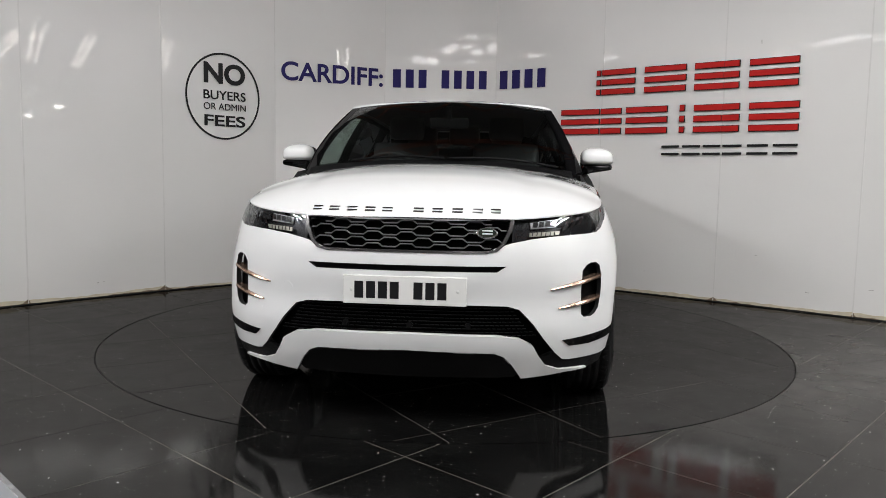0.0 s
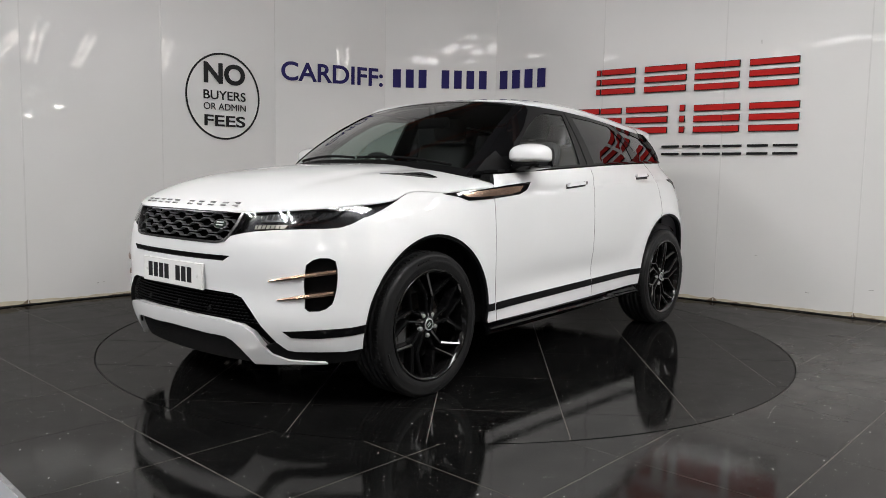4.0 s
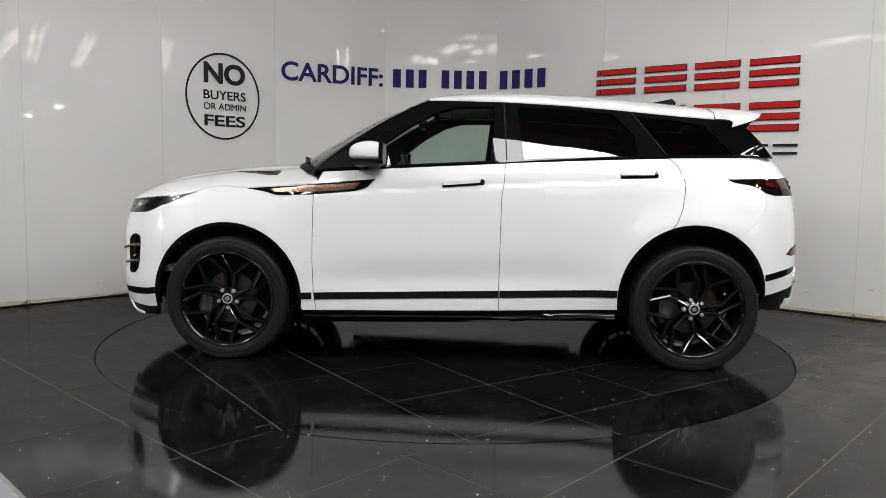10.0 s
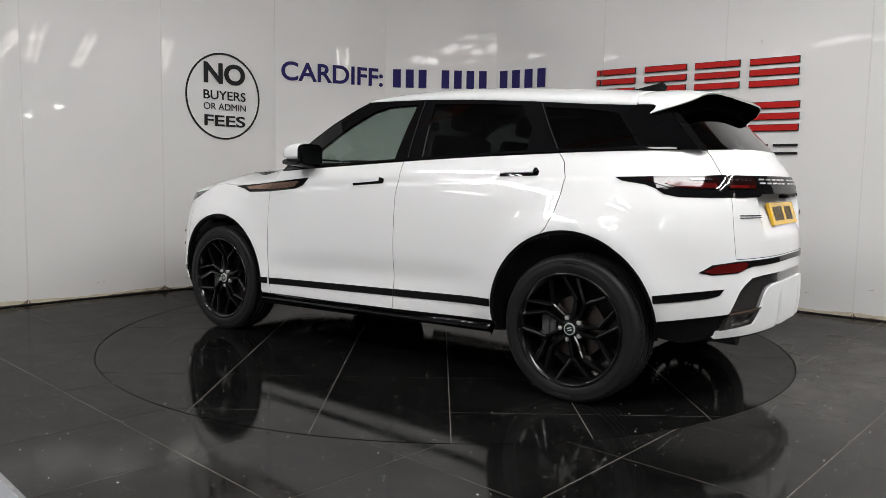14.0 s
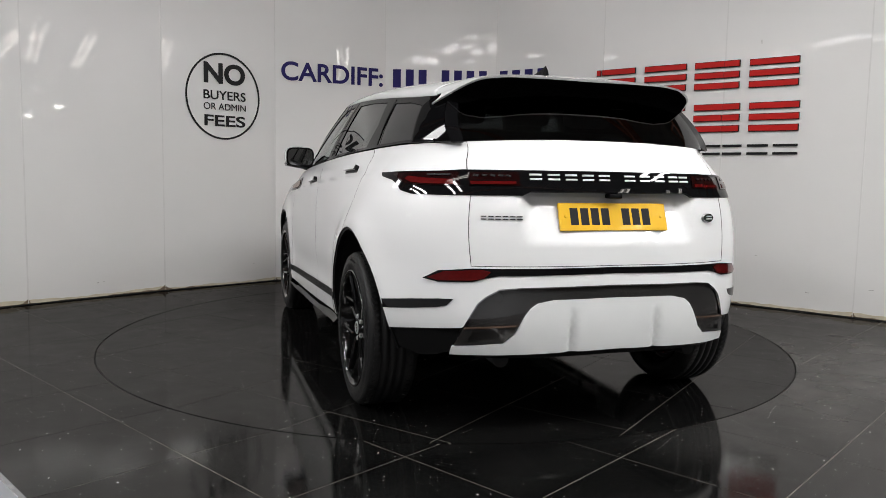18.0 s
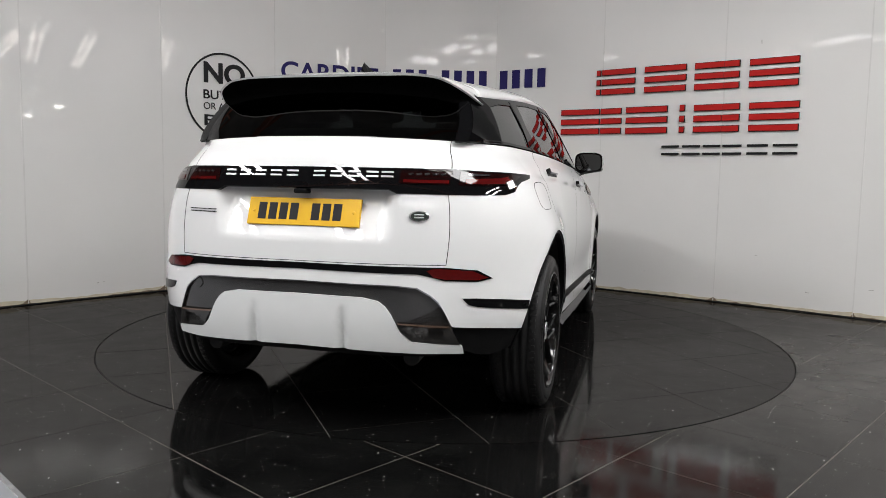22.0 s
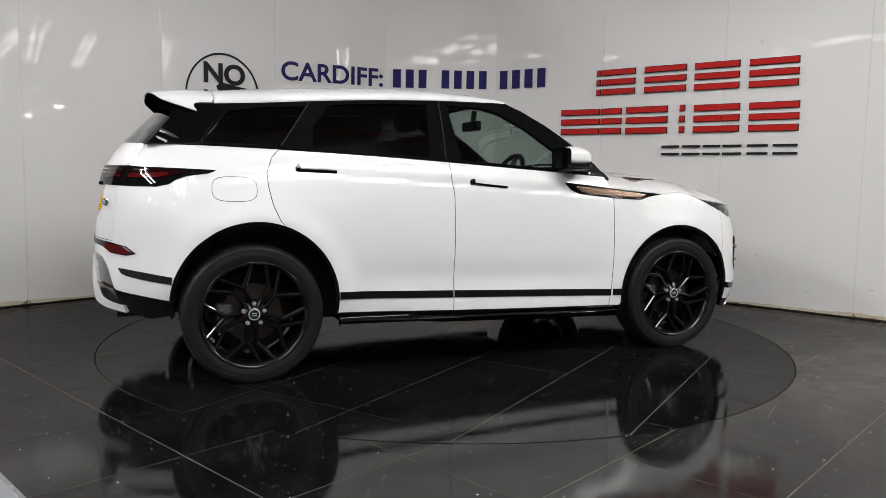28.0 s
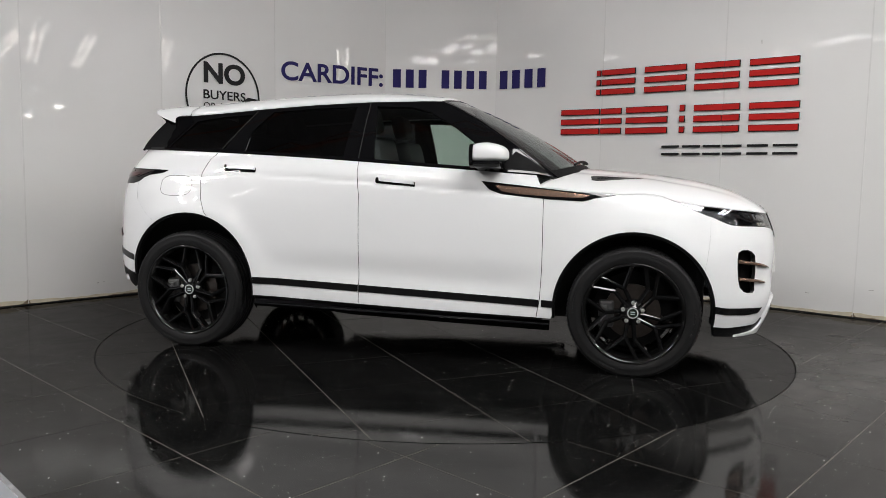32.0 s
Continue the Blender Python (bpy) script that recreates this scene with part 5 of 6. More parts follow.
        panes = [([(.60, 1.128), (.47, 1.25), (.30, 1.375), (.14, 1.462), (.02, 1.493), (-.20, 1.499), (-.165, 1.172), (.25, 1.15)], GLASSF, "front_window"),
                 ([(-.36, 1.187), (-.325, 1.495), (-.6, 1.488), (-.885, 1.468), (-1.0, 1.34), (-1.012, 1.212), (-.7, 1.202)], GLASSR, "rear_window"),
                 ([(-1.165, 1.224), (-1.03, 1.452), (-1.25, 1.438), (-1.43, 1.41), (-1.585, 1.232)], GLASSR, "quarter_window")]
        frm = shell("window_frame", frame_p, g, GLOSSBLACK, car, "gloss black pillars and window surround", holes=[p for p, _, _ in panes], sign=sg, off=-.002, depth=.02, res=.035)
        for p, mt, nm in panes:
            ob = shell(nm, p, g, mt, frm, "clear tinted side glass" if mt is GLASSF else "dark privacy glass", sign=sg, off=-.006, depth=0)
            ob.visible_shadow = False
        xs = [.80, .6, .3, -.1, -.5, -.9, -1.2, -1.5, -1.62, -1.74]
        shell("belt_strip", [(x, float(belt_z(x)) + .012) for x in xs] + [(x, float(belt_z(x)) - .001) for x in xs[::-1]], g, GLOSSBLACK, frm, sign=sg, off=.008, depth=.01)
        shell("rear_pillar", [(-1.455, 1.405), (-1.50, float(roof_z(-1.50)) - .006), (-1.62, float(roof_z(-1.62)) - .006), (-1.64, 1.44), (-1.738, 1.33), (-1.828, 1.230), (-1.75, 1.229), (-1.607, 1.228)], g, PILLAR, frm, "black rear pillar trim", sign=sg, off=.001, depth=.006, res=.03)
        shell("mirror_sail", [(.845, 1.112), (.62, 1.126), (.585, 1.145), (.66, 1.232), (.74, 1.190)], g, PLASTIC, frm, "black corner panel behind the mirror", sign=sg, off=.002, depth=.004, res=.03)
        for xa, za, xb, zb in ((-.262, 1.172, -.245, 1.52), (-1.19, 1.212, -1.0, 1.475)):
            shell("door_shut_line", [(xa - .003, za), (xa + .003, za), (xb + .003, zb), (xb - .003, zb)], g, DARK, frm, sign=sg, off=.0005, depth=.001)
    both(side)


def build_mirror(car, sgn):
    bm = bmesh.new()
    bmesh.ops.create_uvsphere(bm, u_segments=32, v_segments=20, radius=1)
    for v in bm.verts:
        x, y, z = v.co
        p = 3.2
        n = (abs(x)**p + abs(y)**p + abs(z)**p) ** (1 / p)
        x, y, z = x / n, y / n, z / n
        # flat to the rear, drawn in towards the front and the outer end
        if x < 0:
            x *= .95
        k = 1 - .22 * max(0, x) - .06 * max(0, y)
        v.co = Vector((.53 + .10 * x - .02 * y, sgn * (.945 + .10 * y), 1.20 + .075 * z * k * (1 if z > 0 else .5) - (.0 if z > 0 else 0)))
    geom = bmesh.ops.bisect_plane(bm, geom=bm.verts[:] + bm.edges[:] + bm.faces[:], plane_co=(0, 0, 1.172), plane_no=(0, 0, 1), clear_inner=True)
    bmesh.ops.holes_fill(bm, edges=[e for e in bm.edges if e.is_boundary])
    cap = part("mirror_cap", bm, PAINT, car, "white painted door mirror cap", smooth=True)
    bm = bmesh.new()
    box(bm, .445, .605, min(sgn * .86, sgn * 1.035), max(sgn * .86, sgn * 1.035), 1.115, 1.174, .022)
    for v in bm.verts:
        if v.co.z < 1.14 and abs(v.co.y) > .95:
            v.co.z += .022
    part("mirror_base", bm, GLOSSBLACK, cap, "gloss black mirror underside", smooth=True)
    bm = bmesh.new()
    tube(bm, [(.55, sgn * .80, 1.125), (.54, sgn * .90, 1.135)], .022, 10)
    part("mirror_arm", bm, GLOSSBLACK, cap)
    ell = [(math.copysign(abs(math.cos(a)) ** .5, math.cos(a)), math.copysign(abs(math.sin(a)) ** .5, math.sin(a))) for a in np.linspace(0, 2 * math.pi, 36, endpoint=False)]
    mm = Matrix(((0, 0, -1, 0), (1, 0, 0, 0), (0, 1, 0, 0), (0, 0, 0, 1)))
    bm = bmesh.new()
    prism(bm, [(sgn * .945 + .094 * c, 1.20 + .066 * s) for c, s in ell], .02, Matrix.Translation((.452, 0, 0)) @ mm)
    part("mirror_housing", bm, GLOSSBLACK, cap, "gloss black mirror housing")
    bm = bmesh.new()
    prism(bm, [(sgn * .945 + .083 * c, 1.20 + .056 * s) for c, s in ell], .003, Matrix.Translation((.4315, 0, 0)) @ mm)
    part("mirror_glass", bm, MIRROR, cap, "mirror glass")


def build_roof(car):
    xs = np.linspace(.20, -1.50, 50)
    ts = np.sin(np.linspace(-math.pi / 2, math.pi / 2, 49))
    bm = bmesh.new()
    grid = []
    for x in xs:
        row = []
        for t in ts:
            xx = x + (.03 * (1 - t * t) if x > .1 else .03 * (1 - t * t) * max(0, (x + .6) / .7))
            row.append(bm.verts.new(Vector(roof(xx, t * float(roof_y(xx))))))
        grid.append(row)
    for a, b in zip(grid, grid[1:]):
        for k in range(len(ts) - 1):
            bm.faces.new((b[k], a[k], a[k + 1], b[k + 1]))
    ext = bmesh.ops.extrude_edge_only(bm, edges=[e for e in bm.edges if e.is_boundary])
    for v in ext["geom"]:
        if isinstance(v, bmesh.types.BMVert):
            v.co.z -= .012
            v.co.y *= .99
    part("roof", bm, PAINT, car, "white painted roof", smooth=True)
    # spoiler over the rear glass: its trailing edge rounds down at both ends and closes to a point on the roof's edge
    ts = np.concatenate([np.linspace(-1, -.6, 25)[:-1], np.linspace(-.6, .6, 25), np.linspace(.6, 1, 25)[1:]])
    knots = [0, .4, .65, .8, .9, 1.0]

    def tail_edge(t):
        q = abs(t)
        x = float(soft_curve(q, knots, [-1.842, -1.838, -1.826, -1.800, -1.750, -1.592]))
        y = float(soft_curve(q, knots, [0, .264, .428, .518, .583, .648]))
        z = float(soft_curve(q, knots, [1.514, 1.513, 1.507, 1.490, 1.456, 1.402]))
        return Vector((x, math.copysign(y, t), z))

    def lead_edge(t):
        y0 = float(roof_y(-1.503))
        z0, z1 = float(roof_z(-1.503)), float(roof_top(-1.503))
        q = min(1.0, abs(t) / .88)
        p = Vector((-1.503, math.copysign(y0 * q, t), z0 + (z1 - z0) * (1 - q ** 2.2) ** (1 / 2.2)))
        return p.lerp(tail_edge(t), .96 * max(0.0, (abs(t) - .88) / .12))
    bm = bmesh.new()
    top = []
    for i in range(11):
        f = i / 10
        top.append([bm.verts.new(lead_edge(t).lerp(tail_edge(t), f) + Vector((0, 0, .012 * math.sin(math.pi * f) * (1 - abs(t) ** 3)))) for t in ts])
    for a, b in zip(top, top[1:]):
        for k in range(len(ts) - 1):
            bm.faces.new((b[k], a[k], a[k + 1], b[k + 1]))

    def lip(t):
        return tail_edge(t) + Vector((.005, -.006 * t, -.010 + .005 * abs(t)))
    lipv = [bm.verts.new(lip(t)) for t in ts]
    edge2 = [bm.verts.new(tail_edge(t)) for t in ts]
    for k in range(len(ts) - 1):
        bm.faces.new((lipv[k], edge2[k], edge2[k + 1], lipv[k + 1]))
    sp = part("spoiler", bm, PAINT, car, "white painted roof spoiler", smooth=True)
    bm = bmesh.new()
    rows = []
    for f in np.linspace(0, 1, 8):
        row = []
        for t in ts:
            k = max(0.0, (abs(t) - .75) / .25)
            q = Vector(backlight(np.clip(t * 1.0, -.985, .985), .62 + .08 * k)) + Vector((.012, 0, .0))
            mid = Vector((.05 * math.sin(math.pi * f) * (1 - k), 0, 0))
            row.append(bm.verts.new(lip(t).lerp(q, f) + mid))
        rows.append(row)
    for a, b in zip(rows, rows[1:]):
        for k in range(len(ts) - 1):
            bm.faces.new((a[k], b[k], b[k + 1], a[k + 1]))
    part("spoiler_underside", bm, HOLLOW, sp, "black hollow under the spoiler", smooth=True)
    bm = bmesh.new()
    rows = []
    for s in np.linspace(0, 1, 12):
        x = -1.12 - .30 * s
        h = .074 * (s ** 1.4) * (1 if s < .93 else .55)
        w = .034 * math.sin(math.pi * min(.8, .15 + .8 * s)) + .006
        z = float(roof_top(x)) - .006
        rows.append([bm.verts.new((x - (.01 if k == 2 else 0), y, zz)) for k, (y, zz) in enumerate(((-w, z), (-w * .35, z + h * .6 + .004), (0, z + h + .008), (w * .35, z + h * .6 + .004), (w, z)))])
    for a, b in zip(rows, rows[1:]):
        for k in range(4):
            bm.faces.new((a[k], b[k], b[k + 1], a[k + 1]))
    bm.faces.new(rows[0])
    bm.faces.new(rows[-1][::-1])
    part("aerial_fin", bm, PLASTIC, car, "black shark-fin aerial", smooth=False)


def build_screens(car):
    ob = shell("windscreen", [(-.93, .03), (.93, .03), (.92, .96), (-.92, .96)], screen, GLASSW, car, "tinted windscreen", depth=0, res=.06)
    ob.visible_shadow = False
    shell("screen_surround", [(-1, -.02), (1, -.02), (1, 1.0), (-1, 1.0)], screen, GLOSSBLACK, car, holes=[[(-.93, .03), (.93, .03), (.92, .96), (-.92, .96)]], off=.001, depth=.02, res=.06)
    shell("scuttle", [(-.97, -.02), (.97, -.02), (.97, .04), (-.97, .04)], screen, PLASTIC, car, off=.004, depth=.03, res=.03)
    for w0, w1 in ((.10, .86), (-.62, .06)):
        bm = bmesh.new()
        path = [Vector(screen(w0 + (w1 - w0) * k / 8, .035 + .02 * math.sin(math.pi * k / 8))) + Vector((.012, 0, .016)) for k in range(9)]
        tube(bm, path, .008, 6)
        part("wiper", bm, PLASTIC, car, "black wiper blade")
    ob = shell("rear_glass", [(-.97, .0), (.97, .0), (.97, 1.0), (-.97, 1.0)], backlight, GLASSR, car, "dark rear glass", depth=.0, res=.06, sign=-1)
    ob.visible_shadow = False
    for s in (-1, 1):
        shell("rear_glass_edge", [(s * .93, .0), (s * 1.0, .0), (s * 1.0, 1.05), (s * .94, 1.05)], backlight, GLOSSBLACK, car, off=.003, depth=.01, res=.05, sign=-1)


def build_rear(car):
    tg = [NR(.576, 1.232), NR(.594, 1.15), NR(.601, 1.10), NR(.602, 1.0), NR(.606, .722), NR(0, .725)]
    top = [NR(0, 1.243), NR(.3, 1.241)]
    left = top + tg
    poly = left + flip_rear(left)[1:-1]
    
    def gate_fn(u, z):
        """The tailgate dips round the plate."""
        p = skin(u, z)
        d = np.clip((z - .815) / .18, 0, 1) * np.clip((1.035 - z) / .02, 0, 1)
        k = np.clip((.43 - np.abs(p[..., 1])) / .10, 0, 1)
        p[..., 0] = p[..., 0] + .066 * d * k * k * (3 - 2 * k)
        return p
    gate = shell("tailgate", poly, gate_fn, PAINT, car, "white painted tailgate", gap=.0024, depth=.03)
    # black light band
    band = [NR(0, 1.110), NR(.618, 1.108), S(-1.86, 1.102), S(-1.70, 1.098), S(-1.515, 1.091), S(-1.55, 1.075), S(-1.655, 1.060), S(-1.70, 1.044), S(-1.74, 1.018), S(-1.80, 1.005), NR(.70, 1.004), NR(.405, 1.008), NR(.37, 1.024), NR(0, 1.024)]
    bd = shell("light_band", band + flip_rear(band)[1:-1], skin, GLOSSBLACK, car, "gloss black band between the tail lamps", off=.004, depth=.016)

    def lamps(sgn):
        f = (lambda p: p) if sgn > 0 else flip_rear
        outer = shell("tail_lamp", f([NR(.632, 1.098), S(-1.85, 1.095), S(-1.75, 1.091), S(-1.64, 1.084), S(-1.70, 1.064), S(-1.76, 1.046), S(-1.85, 1.042), NR(.632, 1.042)]), skin, DARKLENS, bd, "smoked dark red tail lamp lens", off=.007, depth=.006, res=.02)
        inner = shell("tail_lamp", f([NR(.41, 1.098), NR(.60, 1.096), NR(.60, 1.044), NR(.41, 1.046)]), skin, DARKLENS, bd, "smoked dark red tail lamp lens", off=.007, depth=.006, res=.02)
        shell("light_strip", f([NR(.655, 1.066), S(-1.83, 1.069), S(-1.745, 1.076), S(-1.735, 1.064), S(-1.78, 1.050), S(-1.85, 1.047), NR(.655, 1.047)]), skin, REDLENS, outer, "red light strip", off=.0095, depth=.003, res=.02)
        shell("light_strip", f([NR(.425, 1.062), NR(.595, 1.060), NR(.595, 1.048), NR(.425, 1.050)]), skin, REDLENS, inner, "red light strip", off=.0095, depth=.003, res=.02)
        for k in range(5):
            y0 = .440 + .030 * k
            shell("lamp_facet", f([NR(y0, 1.086), NR(y0 + .018, 1.090), NR(y0 + .022, 1.083), NR(y0 + .006, 1.079)]), skin, SMOKE, inner, "smoked clear facet", off=.0095, depth=.002, res=.015)
        shell("reverse_lamp", f([NR(.66, 1.090), NR(.735, 1.088), NR(.735, 1.080), NR(.66, 1.081)]), skin, SMOKE, outer, "smoked clear reversing lamp", off=.0095, depth=.003, res=.02)
        shell("fog_lamp", f([NR(.533, .700), NR(.56, .710), NR(.70, .699), NR(.755, .670), NR(.72, .661), NR(.60, .666), NR(.56, .674)]), skin, REDLENS, car, "red rear fog lamp", off=.008, depth=.01, res=.02)
        shell("corner_stripe", f([NR(.667, .588), NR(.69, .560), NR(.72, .551), S(-1.86, .537), S(-1.738, .522), S(-1.735, .559), S(-1.86, .576), NR(.72, .586)]), skin, GLOSSBLACK, car, off=.004, depth=.008)
        shell("corner_skirt", f([NR(.64, .474), S(-1.88, .460), S(-1.748, .442), S(-1.74, .352), S(-1.84, .326), S(-1.90, .338), NR(.655, .37)]), skin, PLASTIC, car, "black lower corner skirt", off=-.012, depth=.03)
        shell("exhaust_surround", f([NR(.628, .468), NR(.655, .394), NR(.480, .412), NR(.428, .484)]), skin, DIFFUSER, car, "dark tailpipe trim with a copper edge", off=.004, depth=.02, holes=[f([NR(.595, .458), NR(.612, .410), NR(.510, .422), NR(.475, .466)])], res=.02)
        shell("exhaust_opening", f([NR(.605, .465), NR(.622, .402), NR(.50, .412), NR(.465, .475)]), skin, GLOSSBLACK, car, off=-.02, depth=0, res=.03)
        shell("exhaust_edge", f([NR(.626, .475), NR(.629, .468), NR(.428, .483), NR(.426, .490)]), skin, COPPER, car, off=.008, depth=.004, res=.03)
        bm = bmesh.new()
        tube(bm, [(-2.0, sgn * .46, .33), (-1.6, sgn * .44, .34)], .035, 14)
        part("tailpipe", bm, DARK, car, "dark steel tailpipe")
    both(lamps)
    arch = [S(x, z) for x, z in arc_pts(-1.325, .41, .425, 122, 178, 12)]
    seam = [S(-1.745, 1.045), S(-1.742, .989), S(-1.725, .91), S(-1.66, .845), S(-1.595, .80)]
    left = [NR(0, .725), NR(.606, .722), NR(.602, 1.0), NR(.602, 1.045)] + seam + arch + [S(-1.75, .438), S(-1.88, .455), NR(.635, .470), NR(.626, .48), NR(.58, .575), NR(.55, .602), NR(.50, .631), NR(.41, .639), NR(0, .645)]
    poly = left + flip_rear(left)[1:-1]
    shell("rear_bumper", poly, skin, PAINT, car, "white painted rear bumper", gap=.0004, off=.0008, depth=.03)
    strip = [NR(0, .720), NR(.51, .715), NR(.60, .714), NR(.72, .701), NR(.772, .666), NR(.72, .654), NR(.60, .660), NR(.55, .675), NR(.50, .686), NR(0, .694)]
    shell("reflector_strip", strip + flip_rear(strip)[1:-1], skin, GLOSSBLACK, car, "gloss black strip between the fog lamps", off=.004, depth=.01)
    dif = [NR(0, .642), NR(.41, .636), NR(.497, .628), NR(.548, .598), NR(.577, .572), NR(.624, .476), NR(.66, .388), NR(.46, .39), NR(.38, .53), NR(.33, .575), NR(0, .585)]
    shell("diffuser_surround", dif + flip_rear(dif)[1:-1], skin, DIFFUSER, car, "dark glossy diffuser surround", off=-.008, depth=.03)
    skid = [NR(0, .592), NR(.28, .588), NR(.347, .575), NR(.375, .555), NR(.398, .525), NR(.437, .447), NR(.475, .412), NR(.665, .388), NR(.668, .354), NR(.42, .366), NR(.24, .373), NR(0, .378)]

    def skid_fn(u, z):
        p = skin(u, z)
        n = np.exp(-((np.abs(p[..., 1]) - .20) / .018) ** 2) * np.clip((.56 - z) / .1, 0, 1)
        t = np.clip((z - .36) / .23, 0, 1)
        p[..., 0] = p[..., 0] + n * .022 - .006 * (1 - t) * np.clip((.6 - np.abs(p[..., 1])) / .1, 0, 1)
        return p
    shell("rear_skid", skid + flip_rear(skid)[1:-1], skid_fn, mat("satin_white", (.62, .63, .63), rough=.4, var=.04), car, "pale satin rear skid panel", off=.004, depth=.03, res=.02)
    low = [NR(0, .385), NR(.60, .37), NR(.58, .335), NR(0, .345)]
    shell("rear_valance", low + flip_rear(low)[1:-1], skin, PLASTIC, car, off=-.02, depth=.02)
    edge = [NR(0, .646), NR(.41, .640), NR(.50, .632), NR(.552, .602), NR(.582, .574), NR(.628, .478), NR(.624, .478), NR(.577, .572), NR(.548, .598), NR(.497, .6275), NR(.41, .6355), NR(0, .6415)]
    shell("diffuser_edge", edge + flip_rear(edge)[1:-1], skin, CHROME, car, "thin bright edge of the diffuser surround", off=.002, depth=.006, res=.02)
    bm = bmesh.new()
    lathe(bm, [(.001, .003), (.020, .003), (.022, .001), (.022, -.004)], 28, "Z")
    bmesh.ops.transform(bm, matrix=on_skin(*NR(.505, .601), -.007), verts=bm.verts)
    part("towing_cover", bm, DIFFUSER, car, "round towing eye cover")
    plate(car, -1)
    # badge bars and the oval badge
    for k, y in enumerate((.345, .27, .195, .12, .045, -.075, -.15, -.225, -.30, -.36)):
        bm = bmesh.new()
        for dz in (-.009, .009):
            box(bm, -.025, .025, -.0035, .0035, .003, .008, 0, on_skin(*NR(y, 1.082 + dz)))
        part("badge_bar", bm, BADGE, bd, "bright bar on the black band")
    for k in range(6):
        y = .558 - k * .0275
        bm = bmesh.new()
        for dz in (-.0055, .0055):
            box(bm, -.0115, .0115, -.002, .002, -.001, .003, 0, on_skin(*NR(y, .918 + dz)))
        part("badge_bar", bm, INKBLACK, gate, "small dark bar")
    bm = bmesh.new()
    lathe(bm, [(.001, .007), (.85, .006), (1.0, .003), (1.0, -.006)], 32, "Z")
    bmesh.ops.transform(bm, matrix=on_skin(*NR(-.497, .918)) @ Matrix.Diagonal((.041, .021, 1, 1)), verts=bm.verts)
    badge = part("rear_badge", bm, SATIN, gate, "small oval badge with a silver rim")
    bm = bmesh.new()
    lathe(bm, [(.001, .0095), (.80, .0095), (.84, .005)], 32, "Z")
    bmesh.ops.transform(bm, matrix=on_skin(*NR(-.497, .918)) @ Matrix.Diagonal((.041, .021, 1, 1)), verts=bm.verts)
    part("badge_face", bm, GREENBLACK, badge, "dark green badge face")
    bm = bmesh.new()
    for z in (.924, .913):
        box(bm, -.020, .020, -.0025, .0025, .0095, .0108, 0, on_skin(*NR(-.497, z)))
    part("badge_bar", bm, BADGE, badge)
    bm = bmesh.new()
    box(bm, -2.093, -2.05, -.03, .03, 1.0, 1.02, .006)
    part("rear_camera", bm, PLASTIC, gate)
    # fuel flap on the right side
    ell = [(math.copysign(abs(math.cos(a)) ** .62, math.cos(a)), math.copysign(abs(math.sin(a)) ** .62, math.sin(a))) for a in np.linspace(0, 2 * math.pi, 40, endpoint=False)]
    out = flip_front([S(-1.431 + .111 * c, .999 + .063 * s) for c, s in ell])
    inn = flip_front([S(-1.431 + .1085 * c, .999 + .0605 * s) for c, s in ell])
    shell("fuel_flap_line", out, skin, DARK, car, "shut line of the round-cornered fuel flap", holes=[inn], off=.0005, depth=.001, res=.02)


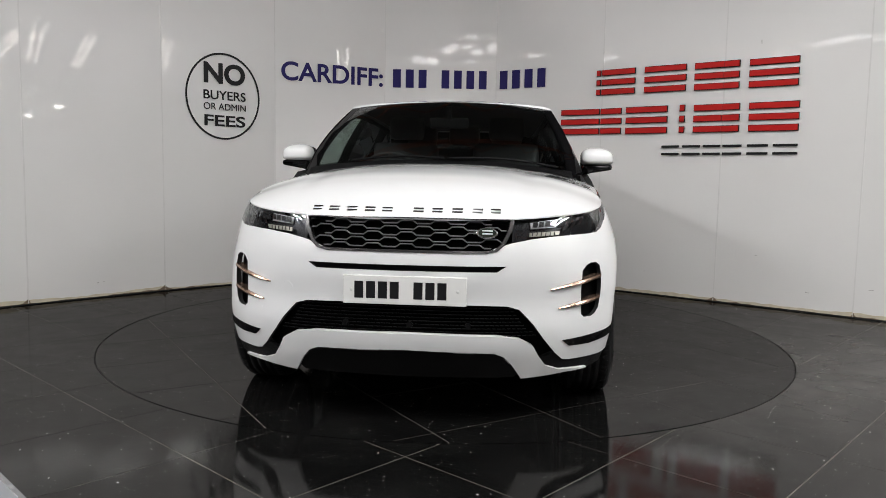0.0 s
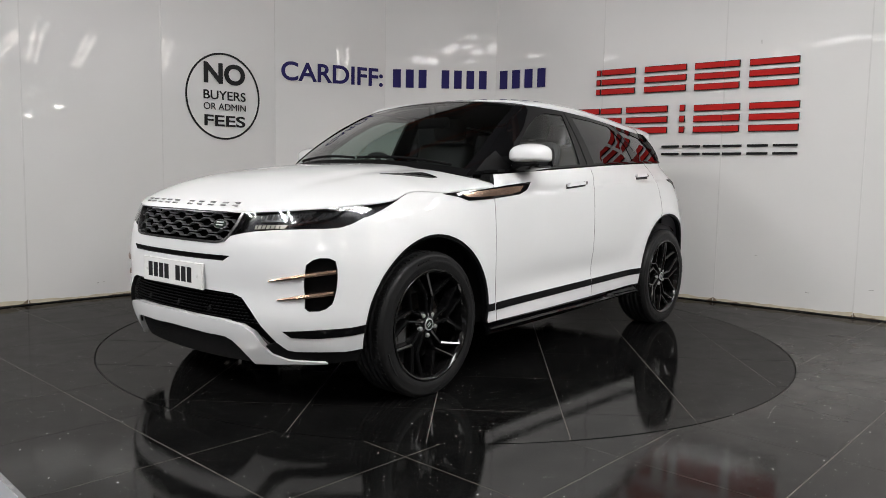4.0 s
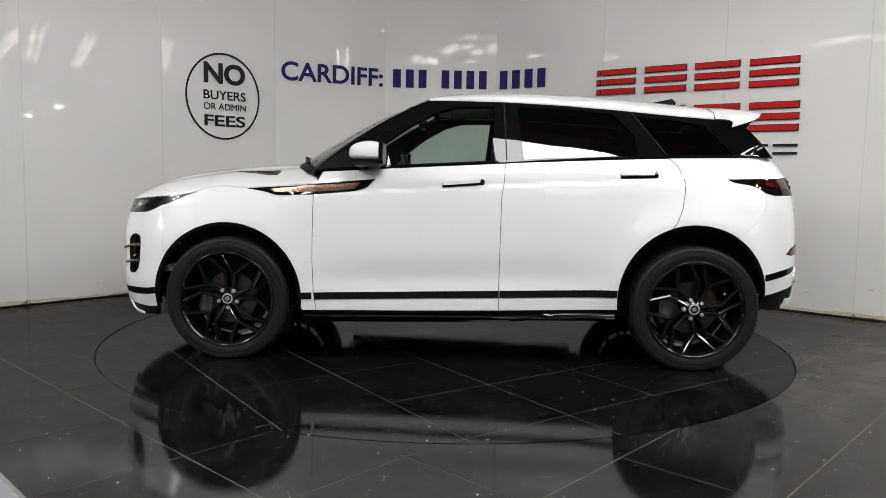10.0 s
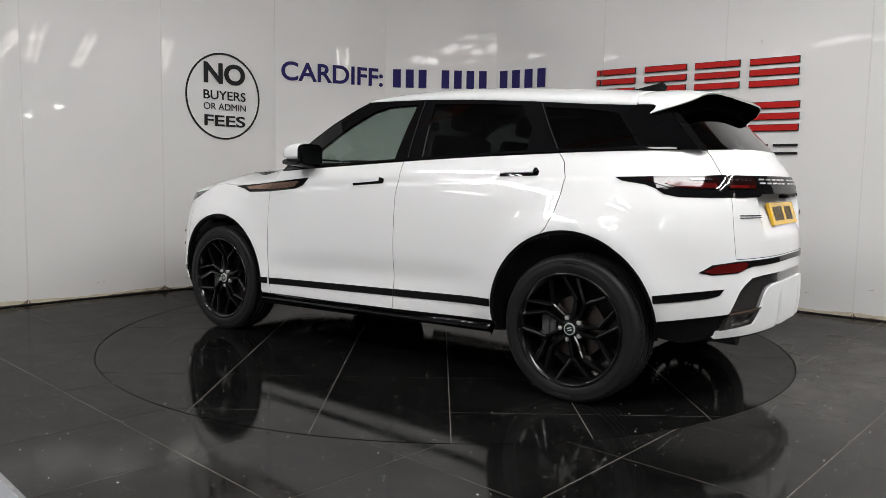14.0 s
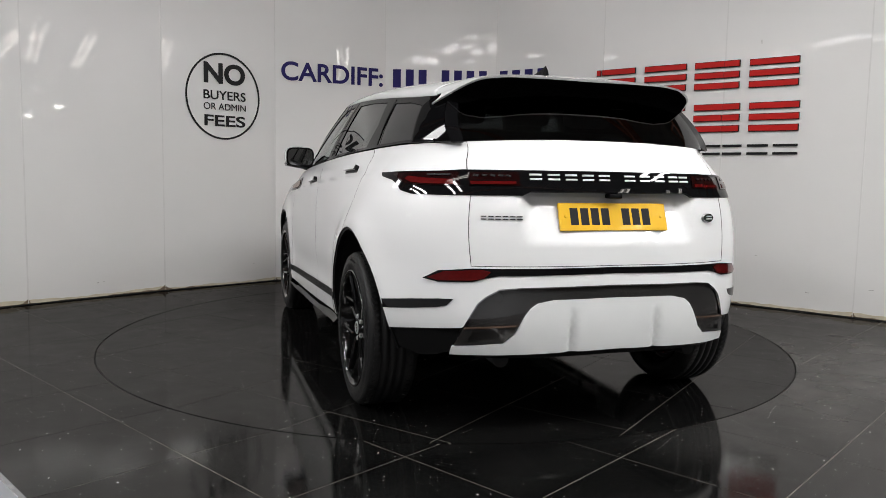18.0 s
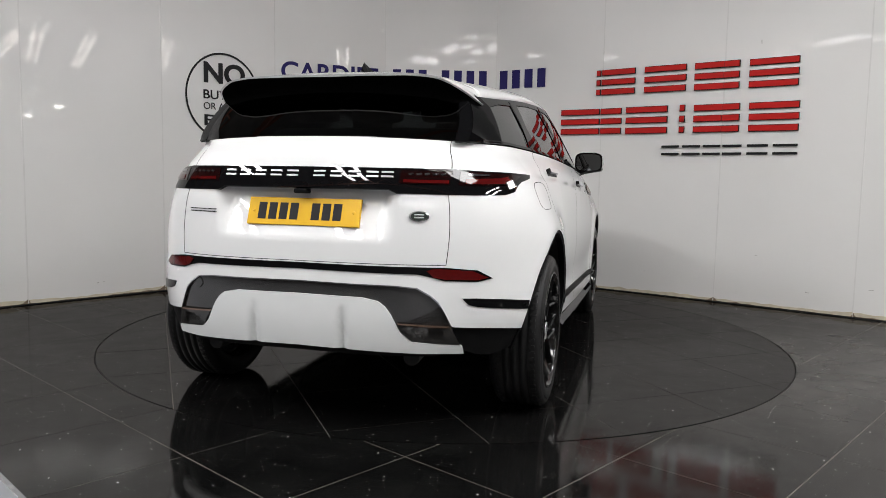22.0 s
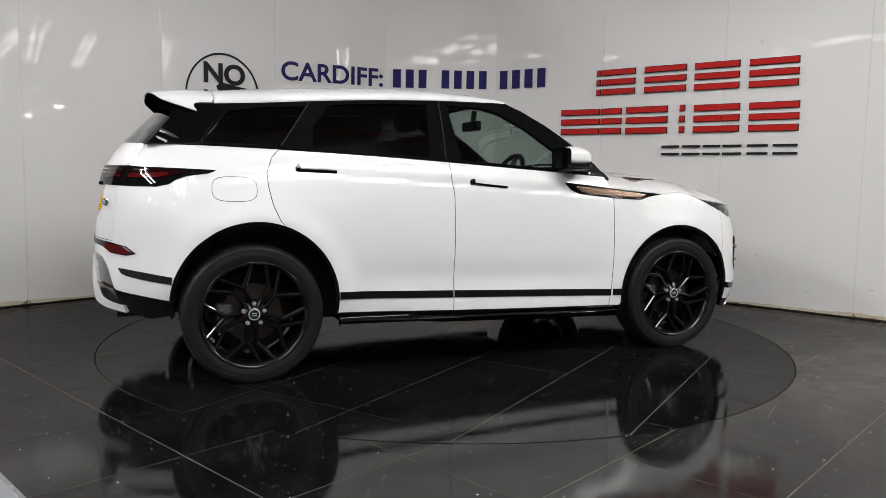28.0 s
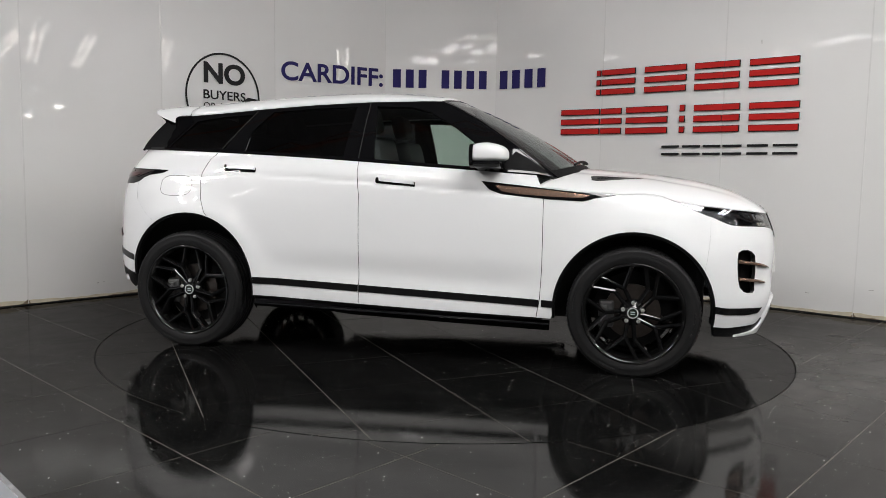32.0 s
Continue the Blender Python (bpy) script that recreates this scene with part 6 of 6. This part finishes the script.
def build_cabin(car):
    bm = bmesh.new()
    box(bm, -1.55, 1.75, -.60, .60, .25, .86, .05)
    box(bm, -1.95, -1.5, -.60, .60, .40, .86, .05)
    box(bm, -.84, .84, -.72, .72, .235, .9, .05)
    part("underbody", bm, DARK, car, "dark underbody and floor")
    bm = bmesh.new()
    box(bm, -1.72, -1.05, -.62, .62, .86, 1.10, .05)
    part("parcel_deck", bm, LEATHER, car)
    bm = bmesh.new()
    box(bm, .42, .98, -.78, .78, .86, 1.075, .07)
    box(bm, .40, .62, -.62, -.12, 1.03, 1.12, .04)
    part("dashboard", bm, LEATHER, car, "dark dashboard with a hooded dial cluster", smooth=True)

    def seat(x, y, w):
        bm = bmesh.new()
        box(bm, x - .25, x + .27, y - w, y + w, .72, .90, .05)
        s = part("seat", bm, LEATHER, car, "dark leather seat", smooth=True)
        bm = bmesh.new()
        m = Matrix.Translation((x - .24, y, .84)) @ Matrix.Rotation(radians(-14), 4, "Y")
        box(bm, -.07, .07, -w, w, 0, .50, .05, m)
        part("backrest", bm, LEATHER, s, smooth=True)
        for hy in ((0,) if w < .3 else (-.36, 0, .36)):
            bm = bmesh.new()
            box(bm, -.05, .05, hy - .13, hy + .13, .53, .70, .045, m)
            part("headrest", bm, LEATHER, s, smooth=True)
    seat(.05, .37, .24)
    seat(.05, -.37, .24)
    seat(-.80, 0, .62)
    bm = bmesh.new()
    m = Matrix.Translation((.37, -.37, 1.06)) @ Matrix.Rotation(radians(-66), 4, "Y")
    n = 40
    rings = []
    for k in range(n):
        a = 2 * math.pi * k / n
        rings.append([bm.verts.new(m @ Vector(((.185 + .016 * math.cos(b)) * math.cos(a), (.185 + .016 * math.cos(b)) * math.sin(a), .016 * math.sin(b)))) for b in np.linspace(0, 2 * math.pi, 8, endpoint=False)])
    for k in range(n):
        a, b = rings[k], rings[(k + 1) % n]
        for j in range(8):
            bm.faces.new((a[j], b[j], b[(j + 1) % 8], a[(j + 1) % 8]))
    for a in (0, math.pi, -math.pi / 2):
        tube(bm, [m @ Vector((.04 * math.cos(a + math.pi / 2), .04 * math.sin(a + math.pi / 2), 0)), m @ Vector((.185 * math.cos(a + math.pi / 2), .185 * math.sin(a + math.pi / 2), 0))], .018, 8)
    bmesh.ops.create_uvsphere(bm, u_segments=16, v_segments=8, radius=.06, matrix=m)
    part("steering_wheel", bm, LEATHER, car, "dark three-spoke steering wheel", smooth=True)
    bm = bmesh.new()
    box(bm, .26, .30, -.13, .13, 1.40, 1.47, .018)
    tube(bm, [(.29, 0, 1.46), (.30, 0, 1.54)], .02, 8)
    part("inner_mirror", bm, PLASTIC, car)
    bm = bmesh.new()
    grid = []
    for x in np.linspace(.1, -1.6, 12):
        grid.append([bm.verts.new((x, t * (float(roof_y(x)) - .03), float(roof(x, t * (float(roof_y(x)) - .03))[2]) - .035)) for t in np.linspace(-1, 1, 9)])
    for a, b in zip(grid, grid[1:]):
        for k in range(8):
            bm.faces.new((a[k], a[k + 1], b[k + 1], b[k]))
    part("headlining", bm, LEATHER, car, smooth=True)


def build_car():
    car = new("car")
    tagged(car, "white compact SUV with black trim and black wheels on the turntable", "car")
    build_front(car)
    build_hood(car)
    build_sides(car)
    build_roof(car)
    build_screens(car)
    build_rear(car)
    build_cabin(car)
    both(lambda s: build_mirror(car, s))
    for x, y, z, turned in ((1.3405, .825, .354, 36), (-1.3405, .835, .356, 21), (1.3405, -.825, .354, 0), (-1.3405, -.835, .356, 0)):
        build_wheel(car, pose(x, y, z, 0, 0, 0 if y > 0 else 180), turned, z)
    return car


build_floor()
table = build_turntable()
build_wall()
build_hall()
build_signs()
car = build_car()


def motions():
    """The turntable carries the car steadily round."""
    rows_t, rows_c = [], []
    for t in range(0, 33):
        a = -95.30 - 8.6463 * t
        rows_t.append((t, pose(0, 0, 0, 0, 0, a)))
        rows_c.append((t, pose(0, 0, 0, 0, 0, a) @ pose(OX, OY, 0)))
    walk(table, rows_t)
    walk(car, rows_c)


motions()
